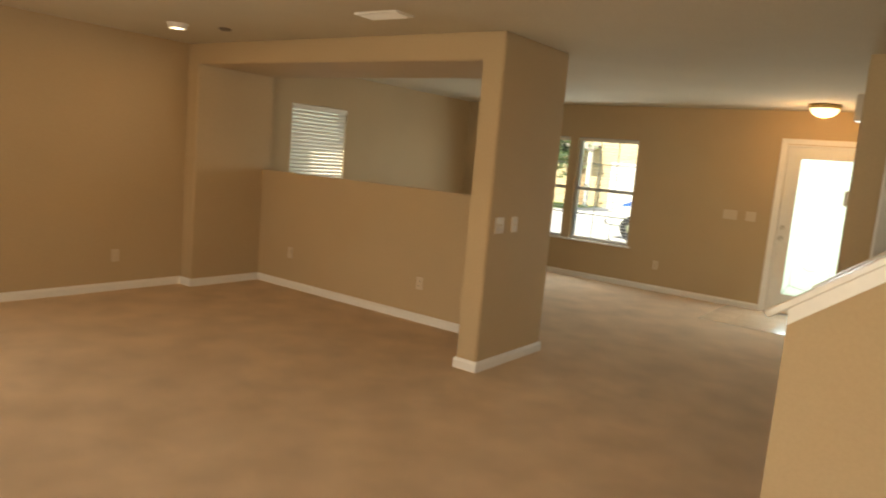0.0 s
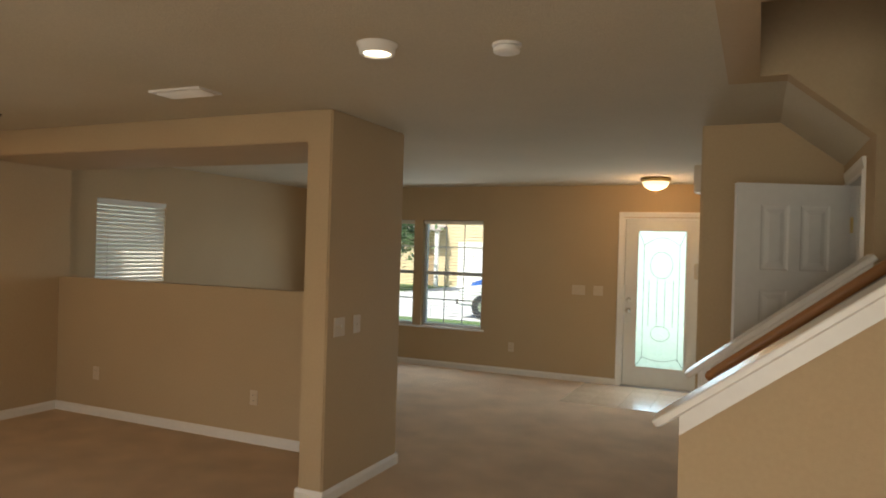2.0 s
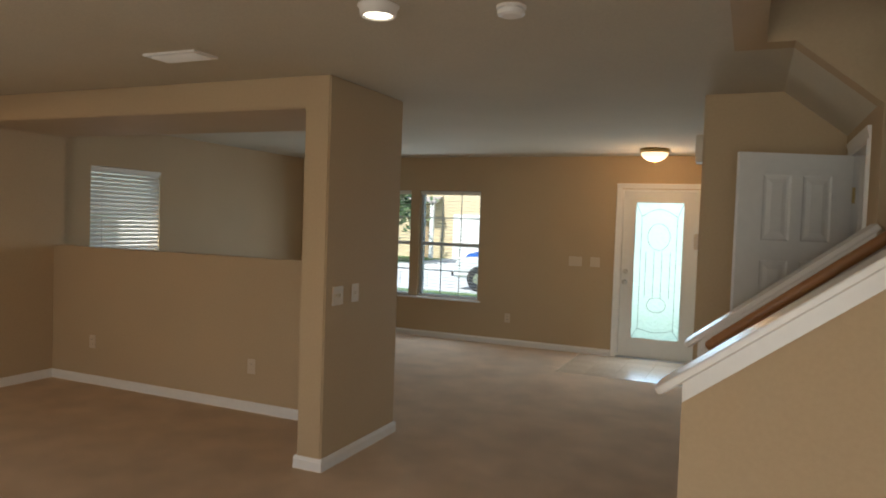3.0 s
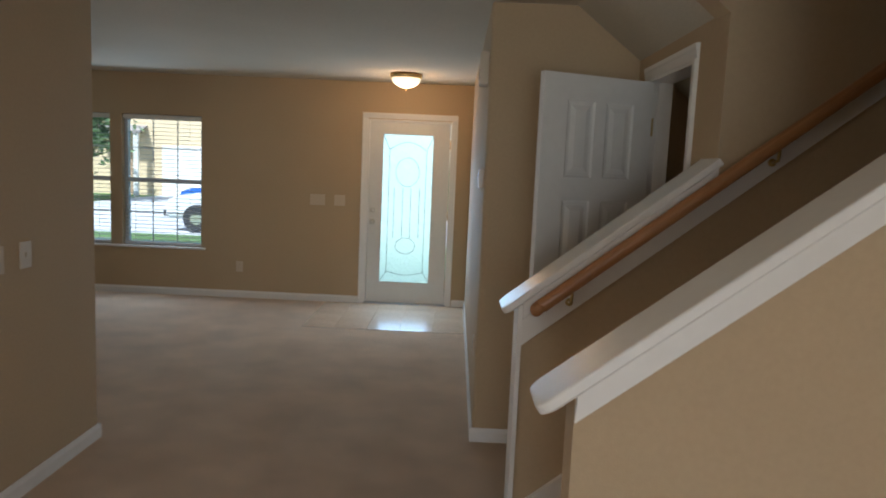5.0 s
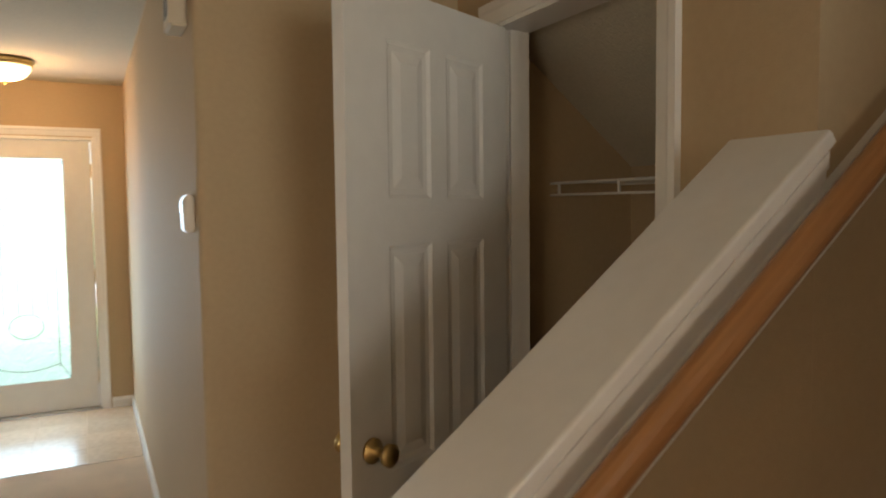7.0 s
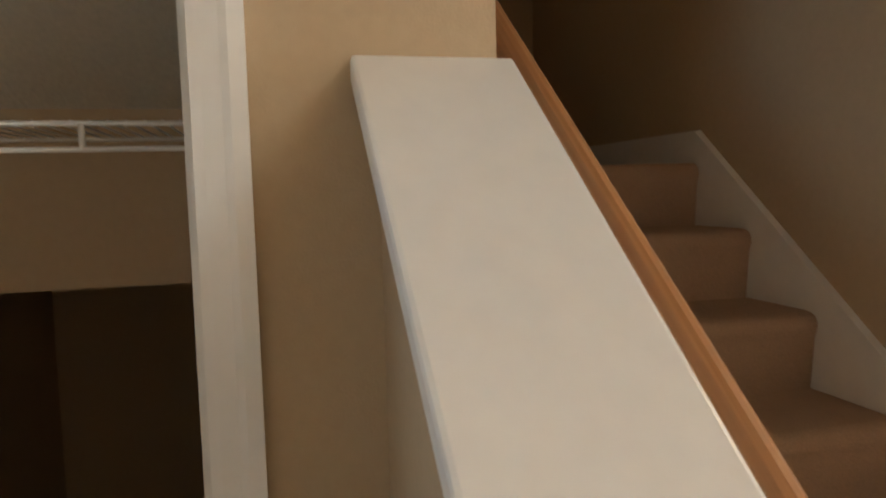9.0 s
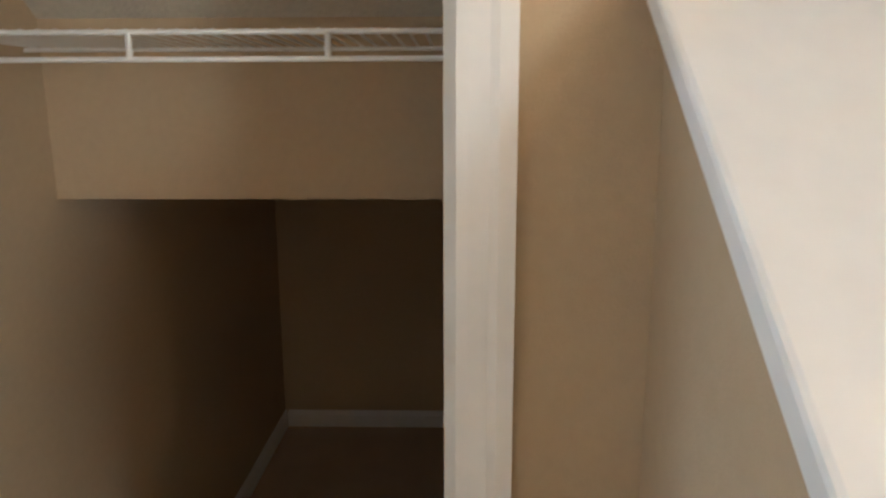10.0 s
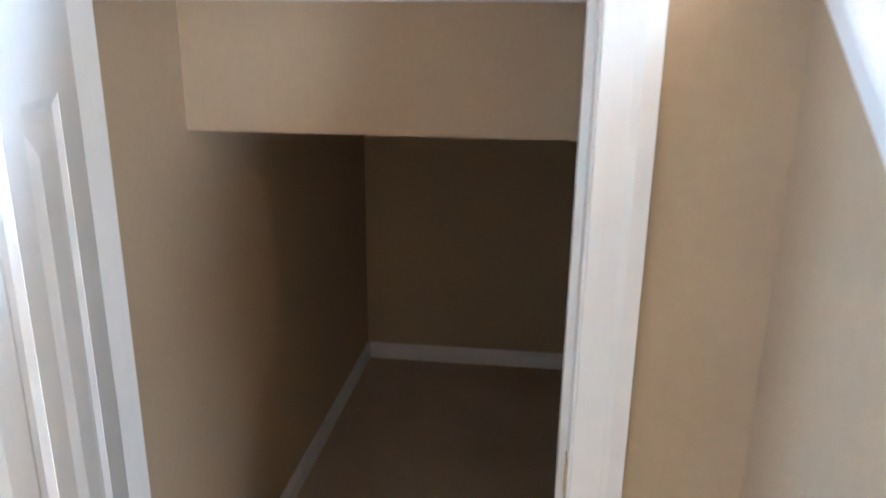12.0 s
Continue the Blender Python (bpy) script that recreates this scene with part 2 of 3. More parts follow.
prism(bm, [(XE, YF)] + corner + [(XD + 0.115, YS), (XD + 0.115, YS + 0.13), (XE + 0.13, YS + 0.13), (XE + 0.13, YF)], 0.0, H, "z")
setting("wall_entry", bm, PAINT, "tan painted entry and alcove walls meeting in a rounded corner")
wall("wall_closet", "x", XD, XD + 0.115, YI, YS, 0.0, 2.2, [(0.276, 0.947, 0.0, 2.035)], "tan painted wall with the closet doorway")
wall("closet_wall_left", "y", YC, YC + 0.11, XD + 0.115, 5.33, 0.0, 2.3, [], "tan closet side wall")
wall("closet_wall_back", "x", 5.187, 5.33, YI, YC, 0.0, 1.6, [], "tan closet back wall")
wall("wall_living_right", "x", 5.33, 5.5, -7.0, 1.3, -0.2, 5.0, [], "tan painted side wall of the living room and landing")
wall("wall_stair_inner", "y", -0.075, YI, XD, 5.33, 0.0, 5.0, [], "tan painted stair wall")
wall("wall_stair_outer", "y", -1.195, -1.095, XD + 0.03, 5.33, 0.0, 5.0, [], "tan painted stair wall")
bm = bmesh.new()
prism(bm, [(2.39, H), (2.508, H), (XD, 2.15), (XD, 5.0), (2.39, 5.0)], -0.075, YI, "y")
setting("wall_upper_flight", bm, PAINT, "tan painted wall beside the upper flight")
wall("upper_wall_west", "x", 2.25, 2.39, -1.195, YI, H + 0.0, 5.0, [], "tan wall of the stairwell above the ceiling")
wall("upper_wall_south", "y", -1.195, -1.095, 2.39, XD + 0.03, H + 0.0, 5.0, [], "tan wall of the stairwell above the ceiling")

# ceilings
bm = bmesh.new()
box(bm, XL, 2.25, -7.0, YF, H, H + 0.2)
box(bm, 2.25, 5.33, -7.0, -1.195, H, H + 0.2)
box(bm, 2.25, 2.508, YI, YS, H, H + 0.2)
setting("ceiling", bm, CEIL, "textured off-white ceiling")
bm = bmesh.new()
prism(bm, [(2.508, H), (3.523, 1.645), (3.523, 1.80), (2.508, H + 0.2)], YI, YS, "y")
setting("ceiling_slope", bm, CEIL, "sloped underside of the upper stair flight")
bm = bmesh.new()
box(bm, 3.523, 5.187, YI, YC, 1.294, 1.58)
box(bm, 3.523, 3.61, YI, YC, 1.58, 1.80)
setting("closet_soffit", bm, PAINT, "tan painted dropped soffit inside the closet")
bm = bmesh.new()
box(bm, 2.25, 5.4, -1.195, 1.3, 5.0, 5.1)
setting("ceiling_stairwell", bm, CEIL, "textured stairwell ceiling")

# unseen upper storey and roof above, added to cast shade over the front ground
bm = bmesh.new()
for x0, x1, y0, y1 in ((XL - 0.16, 5.5, 5.0, 5.16), (XL - 0.16, 5.5, -7.16, -7.0), (XL - 0.16, XL, -7.0, 5.0), (5.36, 5.5, 1.3, 5.0)):
    box(bm, x0, x1, y0, y1, H + 0.2, 5.5)
box(bm, XE + 0.14, 5.5, 5.0, 5.16, -0.2, H + 0.2)
box(bm, 5.36, 5.5, 1.3, 5.0, -0.2, H + 0.2)
setting("unseen_upper_storey", bm, mat("outer_siding", (0.5, 0.45, 0.36), 0.8, grain=0.05, scale=8), "unseen beige sided upper storey, added to shade the front")
bm = bmesh.new()
prism(bm, [(-7.6, 5.5), (5.6, 5.5), (-1.0, 7.6)], XL - 0.5, 5.9, "x")
setting("roof", bm, mat("own_shingle", (0.22, 0.2, 0.19), 0.9, grain=0.2, scale=12), "unseen dark shingle gable roof, added to shade the front")

# arch between living and dining space: column, header, jamb, pony wall
bm = bmesh.new()
prism(bm, [(XL, 0), (-3.545, 0), (-3.545, 2.243), (-0.18, 2.243), (-0.18, 0), (0, 0), (0, H), (XL, H)], 0.0, 0.96, "y")
bevel(bm, 0.009, 3)
setting("arch_wall", bm, PAINT, "tan painted boxed opening with a column, header and rounded corners")
bm = bmesh.new()
box(bm, -3.545, -0.18, 0.85, 0.96, 0.0, 1.232)
setting("pony_wall", bm, PAINT, "tan painted half-height pony wall")


# ---------- trim ----------
def baseboard(axis, c, side, u0, u1, h=0.079, t=0.014):
    """Along u at wall face c; side: +1 or -1, the way the room lies."""
    bm = bmesh.new()
    pts = [(c, 0.0), (c + side * t, 0.0), (c + side * t, h - 0.022), (c + side * t * 0.55, h - 0.008), (c + side * t * 0.4, h), (c, h)]
    prism(bm, pts, u0, u1, "y" if axis == "x" else "x")
    return setting("baseboard", bm, TRIM, "white painted baseboard")


baseboard("x", XL, 1, -7.0, 0.0)
baseboard("y", 0.0, -1, XL + 0.014, -3.545)
baseboard("x", -3.545, 1, -0.014, 0.85)
baseboard("y", 0.85, -1, -3.531, -0.194)
baseboard("x", -0.18, -1, 0.0, 0.85)
baseboard("y", 0.0, -1, -0.194, 0.014)
baseboard("x", 0.0, 1, 0.0, 0.96)
baseboard("y", 0.96, 1, -3.545, 0.014)
baseboard("x", XL, 1, 0.96, YF)
baseboard("y", YF, -1, XL + 0.014, 0.855)
baseboard("y", YF, -1, 1.905, XE)
baseboard("x", XE, -1, YS, YF - 0.014)
baseboard("y", YS, -1, XE - 0.014, XD - 0.02)
baseboard("y", YC, -1, XD + 0.13, 5.187)
baseboard("x", 5.187, -1, YI, YC - 0.014)
baseboard("y", YI, 1, XD + 0.13, 5.173)
baseboard("y", -1.195, -1, 2.175, 5.33)
baseboard("y", 0.075, 1, 2.175, XD)


def casing(parent, u0, u1, top, w, t, c, side, axis, bottom=0.0):
    """Three moulded casing pieces round an opening."""
    out = []
    for kind in range(3):
        bm = bmesh.new()
        if kind < 2:
            a = u0 - w if kind == 0 else u1
            inner_right = kind == 0
            prof = [(a, 0), (a, t), (a + w * 0.3, t), (a + w * 0.45, t * 0.78), (a + w * 0.8, t * 0.6), (a + w, t * 0.45), (a + w, 0)]
            if not inner_right:
                prof = [(2 * a + w - p, q) for p, q in prof]
            pts = [(p, c + side * q) for p, q in prof]
            if axis == "x":
                pts = [(q, p) for p, q in pts]
            prism(bm, pts, bottom, top, "z")
        else:
            prof = [(top + w, 0), (top + w, t), (top + w * 0.7, t), (top + w * 0.55, t * 0.78), (top + w * 0.2, t * 0.6), (top, t * 0.45), (top, 0)]
            pts = [(c + side * q, z) for z, q in prof]
            prism(bm, pts, u0 - w, u1 + w, "x" if axis == "y" else "y")
        out.append(part("casing", bm, TRIM, parent))
    return out


# ---------- entry door ----------
front_door = empty("door_1", "white entry door with a tall patterned glass panel", "door", kind="structure")
casing(front_door, 0.918, 1.838, 2.052, 0.06, 0.02, YF, -1, "y")
bm = bmesh.new()
for x0, x1 in ((0.915, 0.935), (1.825, 1.845)):
    box(bm, x0, x1, YF + 0.001, YF + 0.15, 0.0, 2.045)
box(bm, 0.935, 1.825, YF + 0.001, YF + 0.15, 2.025, 2.045)
part("door_frame", bm, TRIM, front_door)
bm = bmesh.new()
dx0, dx1, gx0, gx1, gz0, gz1 = 0.94, 1.82, 1.083, 1.642, 0.248, 1.892
box(bm, dx0, gx0, 5.03, 5.075, 0.02, 2.02)
box(bm, gx1, dx1, 5.03, 5.075, 0.02, 2.02)
box(bm, gx0, gx1, 5.03, 5.075, 0.02, gz0)
box(bm, gx0, gx1, 5.03, 5.075, gz1, 2.02)
leaf = part("door_leaf", bm, DOORW, front_door)
bm = bmesh.new()
w = 0.03
for a0, a1, b0, b1 in ((gx0 - w, gx0 + 0.006, gz0 - w, gz1 + w), (gx1 - 0.006, gx1 + w, gz0 - w, gz1 + w), (gx0 + 0.006, gx1 - 0.006, gz0 - w, gz0 + 0.006), (gx0 + 0.006, gx1 - 0.006, gz1 - 0.006, gz1 + w)):
    prism(bm, [(a0, b0), (a1, b0), (a1, b1), (a0, b1)], 5.03, 5.018, "y")
part("glass_frame", bm, DOORW, leaf)
bm = bmesh.new()
box(bm, gx0, gx1, 5.048, 5.056, gz0, gz1)
pane = part("glass_panel", bm, LEADED, leaf, "frosted patterned glass")
pane.visible_shadow = False
bm = bmesh.new()
mx = (gx0 + gx1) / 2


def came(pts):
    tube(bm, [(p[0], 5.045, p[1]) for p in pts], 0.0028, 6)


inx0, inx1 = gx0 + 0.075, gx1 - 0.075
came([(inx0, gz0 + 0.1), (inx0, 1.72)])
came([(inx1, gz0 + 0.1), (inx1, 1.72)])
came([(inx0 + (inx1 - inx0) * i / 12, 1.72 + 0.09 * math.sin(math.pi * i / 12)) for i in range(13)])
came([(inx0 + (inx1 - inx0) * i / 12, 0.37 - 0.04 * math.sin(math.pi * i / 12)) for i in range(13)])
came([(gx0, gz1), (inx0, 1.72)])
came([(gx1, gz1), (inx1, 1.72)])
came([(gx0, gz0), (inx0, 0.37)])
came([(gx1, gz0), (inx1, 0.37)])
for k in (-0.14, -0.045, 0.045, 0.14):
    came([(mx + k, 0.75), (mx + k, 1.3)])
came([(mx + 0.13 * math.cos(a * math.pi / 10), 1.48 + 0.16 * math.sin(a * math.pi / 10)) for a in range(21)])
came([(mx + 0.11 * math.cos(a * math.pi / 10), 0.66 + 0.09 * math.sin(a * math.pi / 10)) for a in range(21)])
part("lead_came", bm, CAME, leaf, "dark lead lines in the glass")
for z in (0.92, 1.05):
    bm = bmesh.new()
    lathe(bm, [(0.031, 5.03), (0.031, 5.022), (0.016, 5.018), (0.014, 4.995), (0.028, 4.985), (0.03, 4.97), (0.02, 4.962)] if z < 1 else [(0.029, 5.03), (0.029, 5.018), (0.022, 5.012), (0.01, 5.010)], (0.99, 0, z), 20, "y")
    part("door_knob" if z < 1 else "deadbolt", bm, NICKEL, leaf, "satin metal", smooth=True)
for z in (0.25, 1.02, 1.8):
    bm = bmesh.new()
    lathe(bm, [(0.008, z - 0.05), (0.008, z + 0.05)], (1.826, 5.022, 0), 10)
    part("hinge", bm, BRASS, front_door, "dark metal hinge", smooth=True)
bm = bmesh.new()
prism(bm, [(4.985, 0.0), (5.16, 0.0), (5.16, 0.02), (5.0, 0.018)], 0.915, 1.845, "x")
part("threshold", bm, CAME, front_door, "dark metal threshold")


# ---------- windows ----------
def front_window(name, x0, x1, z0, z1, label):
    wdw = empty(name, label, "window", kind="structure")
    y0, y1 = YF + 0.075, YF + 0.135
    f = 0.035
    for a0, a1, b0, b1 in ((x0, x0 + f, z0, z1), (x1 - f, x1, z0, z1), (x0 + f, x1 - f, z0, z0 + f), (x0 + f, x1 - f, z1 - f, z1)):
        bm = bmesh.new()
        box(bm, a0, a1, y0, y1, b0, b1)
        part("window_frame", bm, VINYLW, wdw)
    zm = (z0 + z1) / 2
    bm = bmesh.new()
    box(bm, x0 + f, x1 - f, y0 - 0.004, y1 - 0.01, zm - 0.024, zm + 0.024)
    part("meeting_rail", bm, VINYLW, wdw)
    for lo, hi, yy in ((z0 + f, zm - 0.024, y0 + 0.02), (zm + 0.024, z1 - f, y0 + 0.035)):
        for i in range(3):
            for j in range(2):
                a0 = x0 + f + (x1 - x0 - 2 * f) * i / 3
                a1 = x0 + f + (x1 - x0 - 2 * f) * (i + 1) / 3
                b0, b1 = lo + (hi - lo) * j / 2, lo + (hi - lo) * (j + 1) / 2
                bm = bmesh.new()
                box(bm, a0, a1, yy, yy + 0.004, b0, b1)
                p = part("pane", bm, PANE, wdw)
                p.visible_shadow = False
        for i in (1, 2):
            xx = x0 + f + (x1 - x0 - 2 * f) * i / 3
            bm = bmesh.new()
            box(bm, xx - 0.006, xx + 0.006, yy - 0.006, yy - 0.001, lo, hi)
            part("muntin", bm, VINYLW, wdw)
        bm = bmesh.new()
        box(bm, x0 + f, x1 - f, yy - 0.008, yy - 0.002, (lo + hi) / 2 - 0.006, (lo + hi) / 2 + 0.006)
        part("muntin", bm, VINYLW, wdw)
    return wdw


front_window("window_1", -1.80, -0.91, 0.545, 1.99, "white double-hung window with grid in a deep drywall opening")
front_window("window_2", -2.82, -1.93, 0.545, 1.99, "white double-hung window with grid beside its twin")
bm = bmesh.new()
box(bm, -2.87, -0.86, YF - 0.035, YF - 0.001, 0.52, 0.545)
bevel(bm, 0.006)
setting("window_sill", bm, TRIM, "white painted sill under both front windows")


def blinds(x0, x1, y, z0, z1, tilt, step, depth, label, along="x"):
    """Horizontal slat blind hung at y, or at x=y when it runs along y."""
    b = empty("window_blind", label, "blind", "window blinds")

    def place(bm):
        if along == "y":
            for v in bm.verts:
                v.co = Vector((y - (v.co.y - y), v.co.x, v.co.z))
        return bm
    bm = bmesh.new()
    box(bm, x0, x1, y - 0.025, y + 0.025, z1 - 0.04, z1)
    part("head_rail", place(bm), SLAT, b)
    bm = bmesh.new()
    box(bm, x0, x1, y - 0.02, y + 0.02, z0, z0 + 0.018)
    part("bottom_rail", place(bm), SLAT, b)
    z = z0 + 0.018 + step * 0.6
    base, crown = None, 0.007 if abs(tilt) > 0.3 else 0.002
    c, s = math.cos(tilt) * depth / 2, math.sin(tilt) * depth / 2
    while z < z1 - 0.035:
        if base is None:
            bm = bmesh.new()
            zz = z
            hh = depth / 2
            arc = [(-1.0, 0.0), (-0.5, 0.75), (0.0, 1.0), (0.5, 0.75), (1.0, 0.0)]
            top = [(y + k * c - q * crown * s / hh, zz + k * s + q * crown * c / hh) for k, q in arc]
            low = [(p + 0.0012 * s / hh, r - 0.0012 * c / hh) for p, r in top]
            prism(bm, top + low[::-1], x0 + 0.004, x1 - 0.004, "x")
            base = part("slat", place(bm), SLAT, b)
            zb = z
        else:
            o = new("slat", base.data)
            o.parent = b
            o.location = (0, 0, z - zb)
        z += step
    for f in (0.15, 0.85):
        bm = bmesh.new()
        xx = x0 + (x1 - x0) * f
        tube(bm, [(xx, y - c - 0.004, z0 + 0.01), (xx, y - c - 0.004, z1 - 0.04)], 0.0018, 6)
        part("cord", place(bm), SLAT, b)
    return b


blinds(-1.79, -0.92, YF + 0.04, 0.56, 1.98, 0.1, 0.043, 0.027, "white open slat blind hanging in the front window")
blinds(-2.81, -1.94, YF + 0.04, 0.56, 1.98, 0.1, 0.043, 0.027, "white open slat blind hanging in the front window")
side_window = empty("window_3", "small white window behind a closed blind", "window", kind="structure")
for a0, a1, b0, b1 in ((1.385, 1.42, 1.14, 2.02), (2.255, 2.29, 1.14, 2.02), (1.42, 2.255, 1.14, 1.175), (1.42, 2.255, 1.985, 2.02)):
    bm = bmesh.new()
    box(bm, XL - 0.13, XL - 0.08, a0, a1, b0, b1)
    part("window_frame", bm, VINYLW, side_window)
bm = bmesh.new()
box(bm, XL - 0.11, XL - 0.105, 1.42, 2.255, 1.175, 1.985)
p = part("pane", bm, PANE, side_window)
p.visible_shadow = False
blinds(1.39, 2.285, XL - 0.02, 1.145, 2.015, 0.98, 0.0435, 0.049, "white slat blind, nearly closed, in the side window", "y")

# out-of-view window, added to go with the side fill lamp
unseen_window = empty("window_4", "unseen white framed living room window, added as a light source", "window", kind="structure")
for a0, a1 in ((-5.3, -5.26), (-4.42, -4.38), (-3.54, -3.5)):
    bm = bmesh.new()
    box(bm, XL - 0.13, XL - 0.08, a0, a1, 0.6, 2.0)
    part("window_frame", bm, VINYLW, unseen_window)
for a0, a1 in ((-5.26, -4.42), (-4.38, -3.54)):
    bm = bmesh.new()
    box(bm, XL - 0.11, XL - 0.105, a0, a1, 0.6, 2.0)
    p = part("pane", bm, PANE, unseen_window)
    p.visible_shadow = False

# unseen patio door, added in the back wall as a source of daylight
patio = empty("door_3", "unseen white sliding glass patio door, added as a light source", "door", kind="structure")
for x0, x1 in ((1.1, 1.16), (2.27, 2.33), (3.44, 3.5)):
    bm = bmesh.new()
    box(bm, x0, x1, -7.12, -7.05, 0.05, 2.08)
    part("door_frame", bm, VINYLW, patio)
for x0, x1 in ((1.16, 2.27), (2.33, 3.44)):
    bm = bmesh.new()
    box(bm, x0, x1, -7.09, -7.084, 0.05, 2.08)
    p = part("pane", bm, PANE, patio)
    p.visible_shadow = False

# ---------- stairs ----------
RISE, RUN, X1 = 0.1915, 0.243, 2.235
NL = 8
stairs = empty("staircase", "carpeted stair flight between two half walls", "stairs", kind="structure")
for i in range(NL):
    x = X1 + RUN * i
    z = RISE * (i + 1)
    xe = x + RUN + 0.03 if i < NL - 1 else 5.33
    bm = bmesh.new()
    nose = [(x, z - RISE), (x - 0.012, z - 0.06), (x - 0.020, z - 0.038), (x - 0.019, z - 0.022), (x - 0.011, z - 0.009), (x + 0.004, z - 0.002), (x + 0.02, z), (xe, z), (xe, z - RISE)]
    prism(bm, nose, -1.071, -0.099, "y")
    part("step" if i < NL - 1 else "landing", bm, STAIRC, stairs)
for y0, y1 in ((-1.095, -1.071), (-0.099, -0.075)):
    bm = bmesh.new()
    off = 0.095
    xs, xe = 2.18, X1 + RUN * 7
    zs = RISE + (xs - X1) / RUN * RISE + off
    ze = RISE + (xe - X1) / RUN * RISE + off
    pts = [(xs, 0.0), (xe, 0.0), (xe, ze), (xs + 0.0, zs)]
    prism(bm, pts, y0, y1, "y")
    part("skirt_board", bm, TRIM, stairs, "white painted skirt board")
bm = bmesh.new()
box(bm, 5.316, 5.33, -1.071, -0.099, RISE * 8, RISE * 8 + 0.085)
part("skirt_board", bm, TRIM, stairs)
bm = bmesh.new()
box(bm, 3.937, 5.33, -1.095, -1.082, RISE * 8, RISE * 8 + 0.1)
part("skirt_board", bm, TRIM, stairs)


CAP_X = 2.092


def cap_board(bm, cy0, cy1, x1, lift, slope):
    """A sloped board with rounded corners at its low end."""
    th, r = 0.030, 0.03
    k = math.hypot(1, slope)
    plan = [(x1, cy0), (x1, cy1)]
    for c, a0 in (((CAP_X + r, cy1 - r), 90), ((CAP_X + r, cy0 + r), 180)):
        for i in range(6):
            a = radians(a0 + 18 * i)
            plan.append((c[0] + r * math.cos(a), c[1] + r * math.sin(a)))
    e = 0.006

    def ring(inset, down):
        out = []
        my = (cy0 + cy1) / 2
        for x, y in plan:
            xx = x + (inset if x < x1 - 1e-6 else 0)
            yy = y - inset * (1 if y > my else -1)
            out.append(bm.verts.new((xx + down * slope / k, yy, cap_z(xx, slope) + lift - down / k)))
        return out
    rings = [ring(e, 0), ring(e * 0.3, e * 0.3), ring(0, e), ring(0, th - e), ring(e, th)]
    for p, q in zip(rings, rings[1:]):
        for i in range(len(plan)):
            j = (i + 1) % len(plan)
            bm.faces.new((p[i], p[j], q[j], q[i]))
    bm.faces.new(rings[0])
    bm.faces.new(rings[-1])


def half_wall(name, y0, y1, cy0, cy1, x0, x1, lift, slope, label):
    t = 0.034
    bm = bmesh.new()
    prism(bm, [(x0, 0), (x1, 0), (x1, cap_z(x1, slope) + lift - t), (x0, cap_z(x0, slope) + lift - t)], y0, y1, "y")
    hw = setting(name, bm, PAINT, label)
    bm = bmesh.new()
    cap_board(bm, cy0, cy1, x1, lift, slope)
    part("cap", bm, TRIM, hw, "white painted cap board")
    # stepped moulding under the cap on both faces
    for yf, sd in (((y0, -1),) if y0 > -0.5 else ((y0, -1), (y1, 1))):
        for pr, d0, d1 in ((0.022, 0.036, 0.062), (0.017, 0.062, 0.082), (0.010, 0.082, 0.104)):
            bm = bmesh.new()
            xa = x0 + 0.001
            prism(bm, [(xa, cap_z(xa, slope) + lift - d0), (x1, cap_z(x1, slope) + lift - d0), (x1, cap_z(x1, slope) + lift - d1), (xa, cap_z(xa, slope) + lift - d1)], yf, yf + sd * pr, "y")
            part("cap_moulding", bm, TRIM, hw)
    return hw


far_half = half_wall("half_wall_1", -0.075, 0.075, -0.098, 0.105, 2.175, XD - 0.0005, 0.0, SLOPE, "tan painted sloped half wall with a white cap")
near_half = half_wall("half_wall_2", -1.195, -1.095, -1.225, -1.058, 2.182, XD + 0.0295, 0.014, 0.75, "tan painted sloped half wall with a white cap")
bm = bmesh.new()
box(bm, 2.158, 2.175, -0.086, 0.086, 0.0, cap_z(2.175) - 0.045)
part("end_trim", bm, TRIM, far_half, "white painted end board")
# ledger board behind the handrail
bm = bmesh.new()
xa, xb = 2.175, 4.3
prism(bm, [(xa, cap_z(xa) - 0.10), (xb, cap_z(xb) - 0.10), (xb, cap_z(xb) - 0.20), (xa, cap_z(xa) - 0.20)], -0.093, -0.075, "y")
part("ledger_board", bm, TRIM, far_half, "white painted rail board")

# handrail
rail = empty("handrail", "oiled oak handrail on metal brackets along the stair", "handrail")


def rail_z(x):
    return cap_z(x) - 0.082


bm = bmesh.new()
n = 16
ends = []
for x in (2.235, 4.2):
    ring = []
    for i in range(n):
        a = 2 * math.pi * i / n
        ring.append(bm.verts.new((x - 0.6 * 0.03 * math.sin(a), -0.148 + 0.021 * math.cos(a), rail_z(x) + 0.0245 * math.sin(a) * 0.8)))
    ends.append(ring)
for i in range(n):
    j = (i + 1) % n
    bm.faces.new((ends[0][i], ends[0][j], ends[1][j], ends[1][i]))
bm.faces.new(ends[0])
bm.faces.new(ends[1])
part("rail", bm, OAK, rail, "oak round rail", smooth=False)
bm = bmesh.new()
z = rail_z(2.235)
tube(bm, [(2.241, -0.148, z + 0.004), (2.225, -0.148, z - 0.008), (2.217, -0.150, z - 0.014), (2.221, -0.135, z - 0.012), (2.235, -0.11, z - 0.004), (2.245, -0.094, z)], [0.021, 0.0235, 0.0245, 0.0245, 0.0215, 0.021], 16)
part("rail_return", bm, OAK, rail, "oak end turned to the wall", smooth=True)
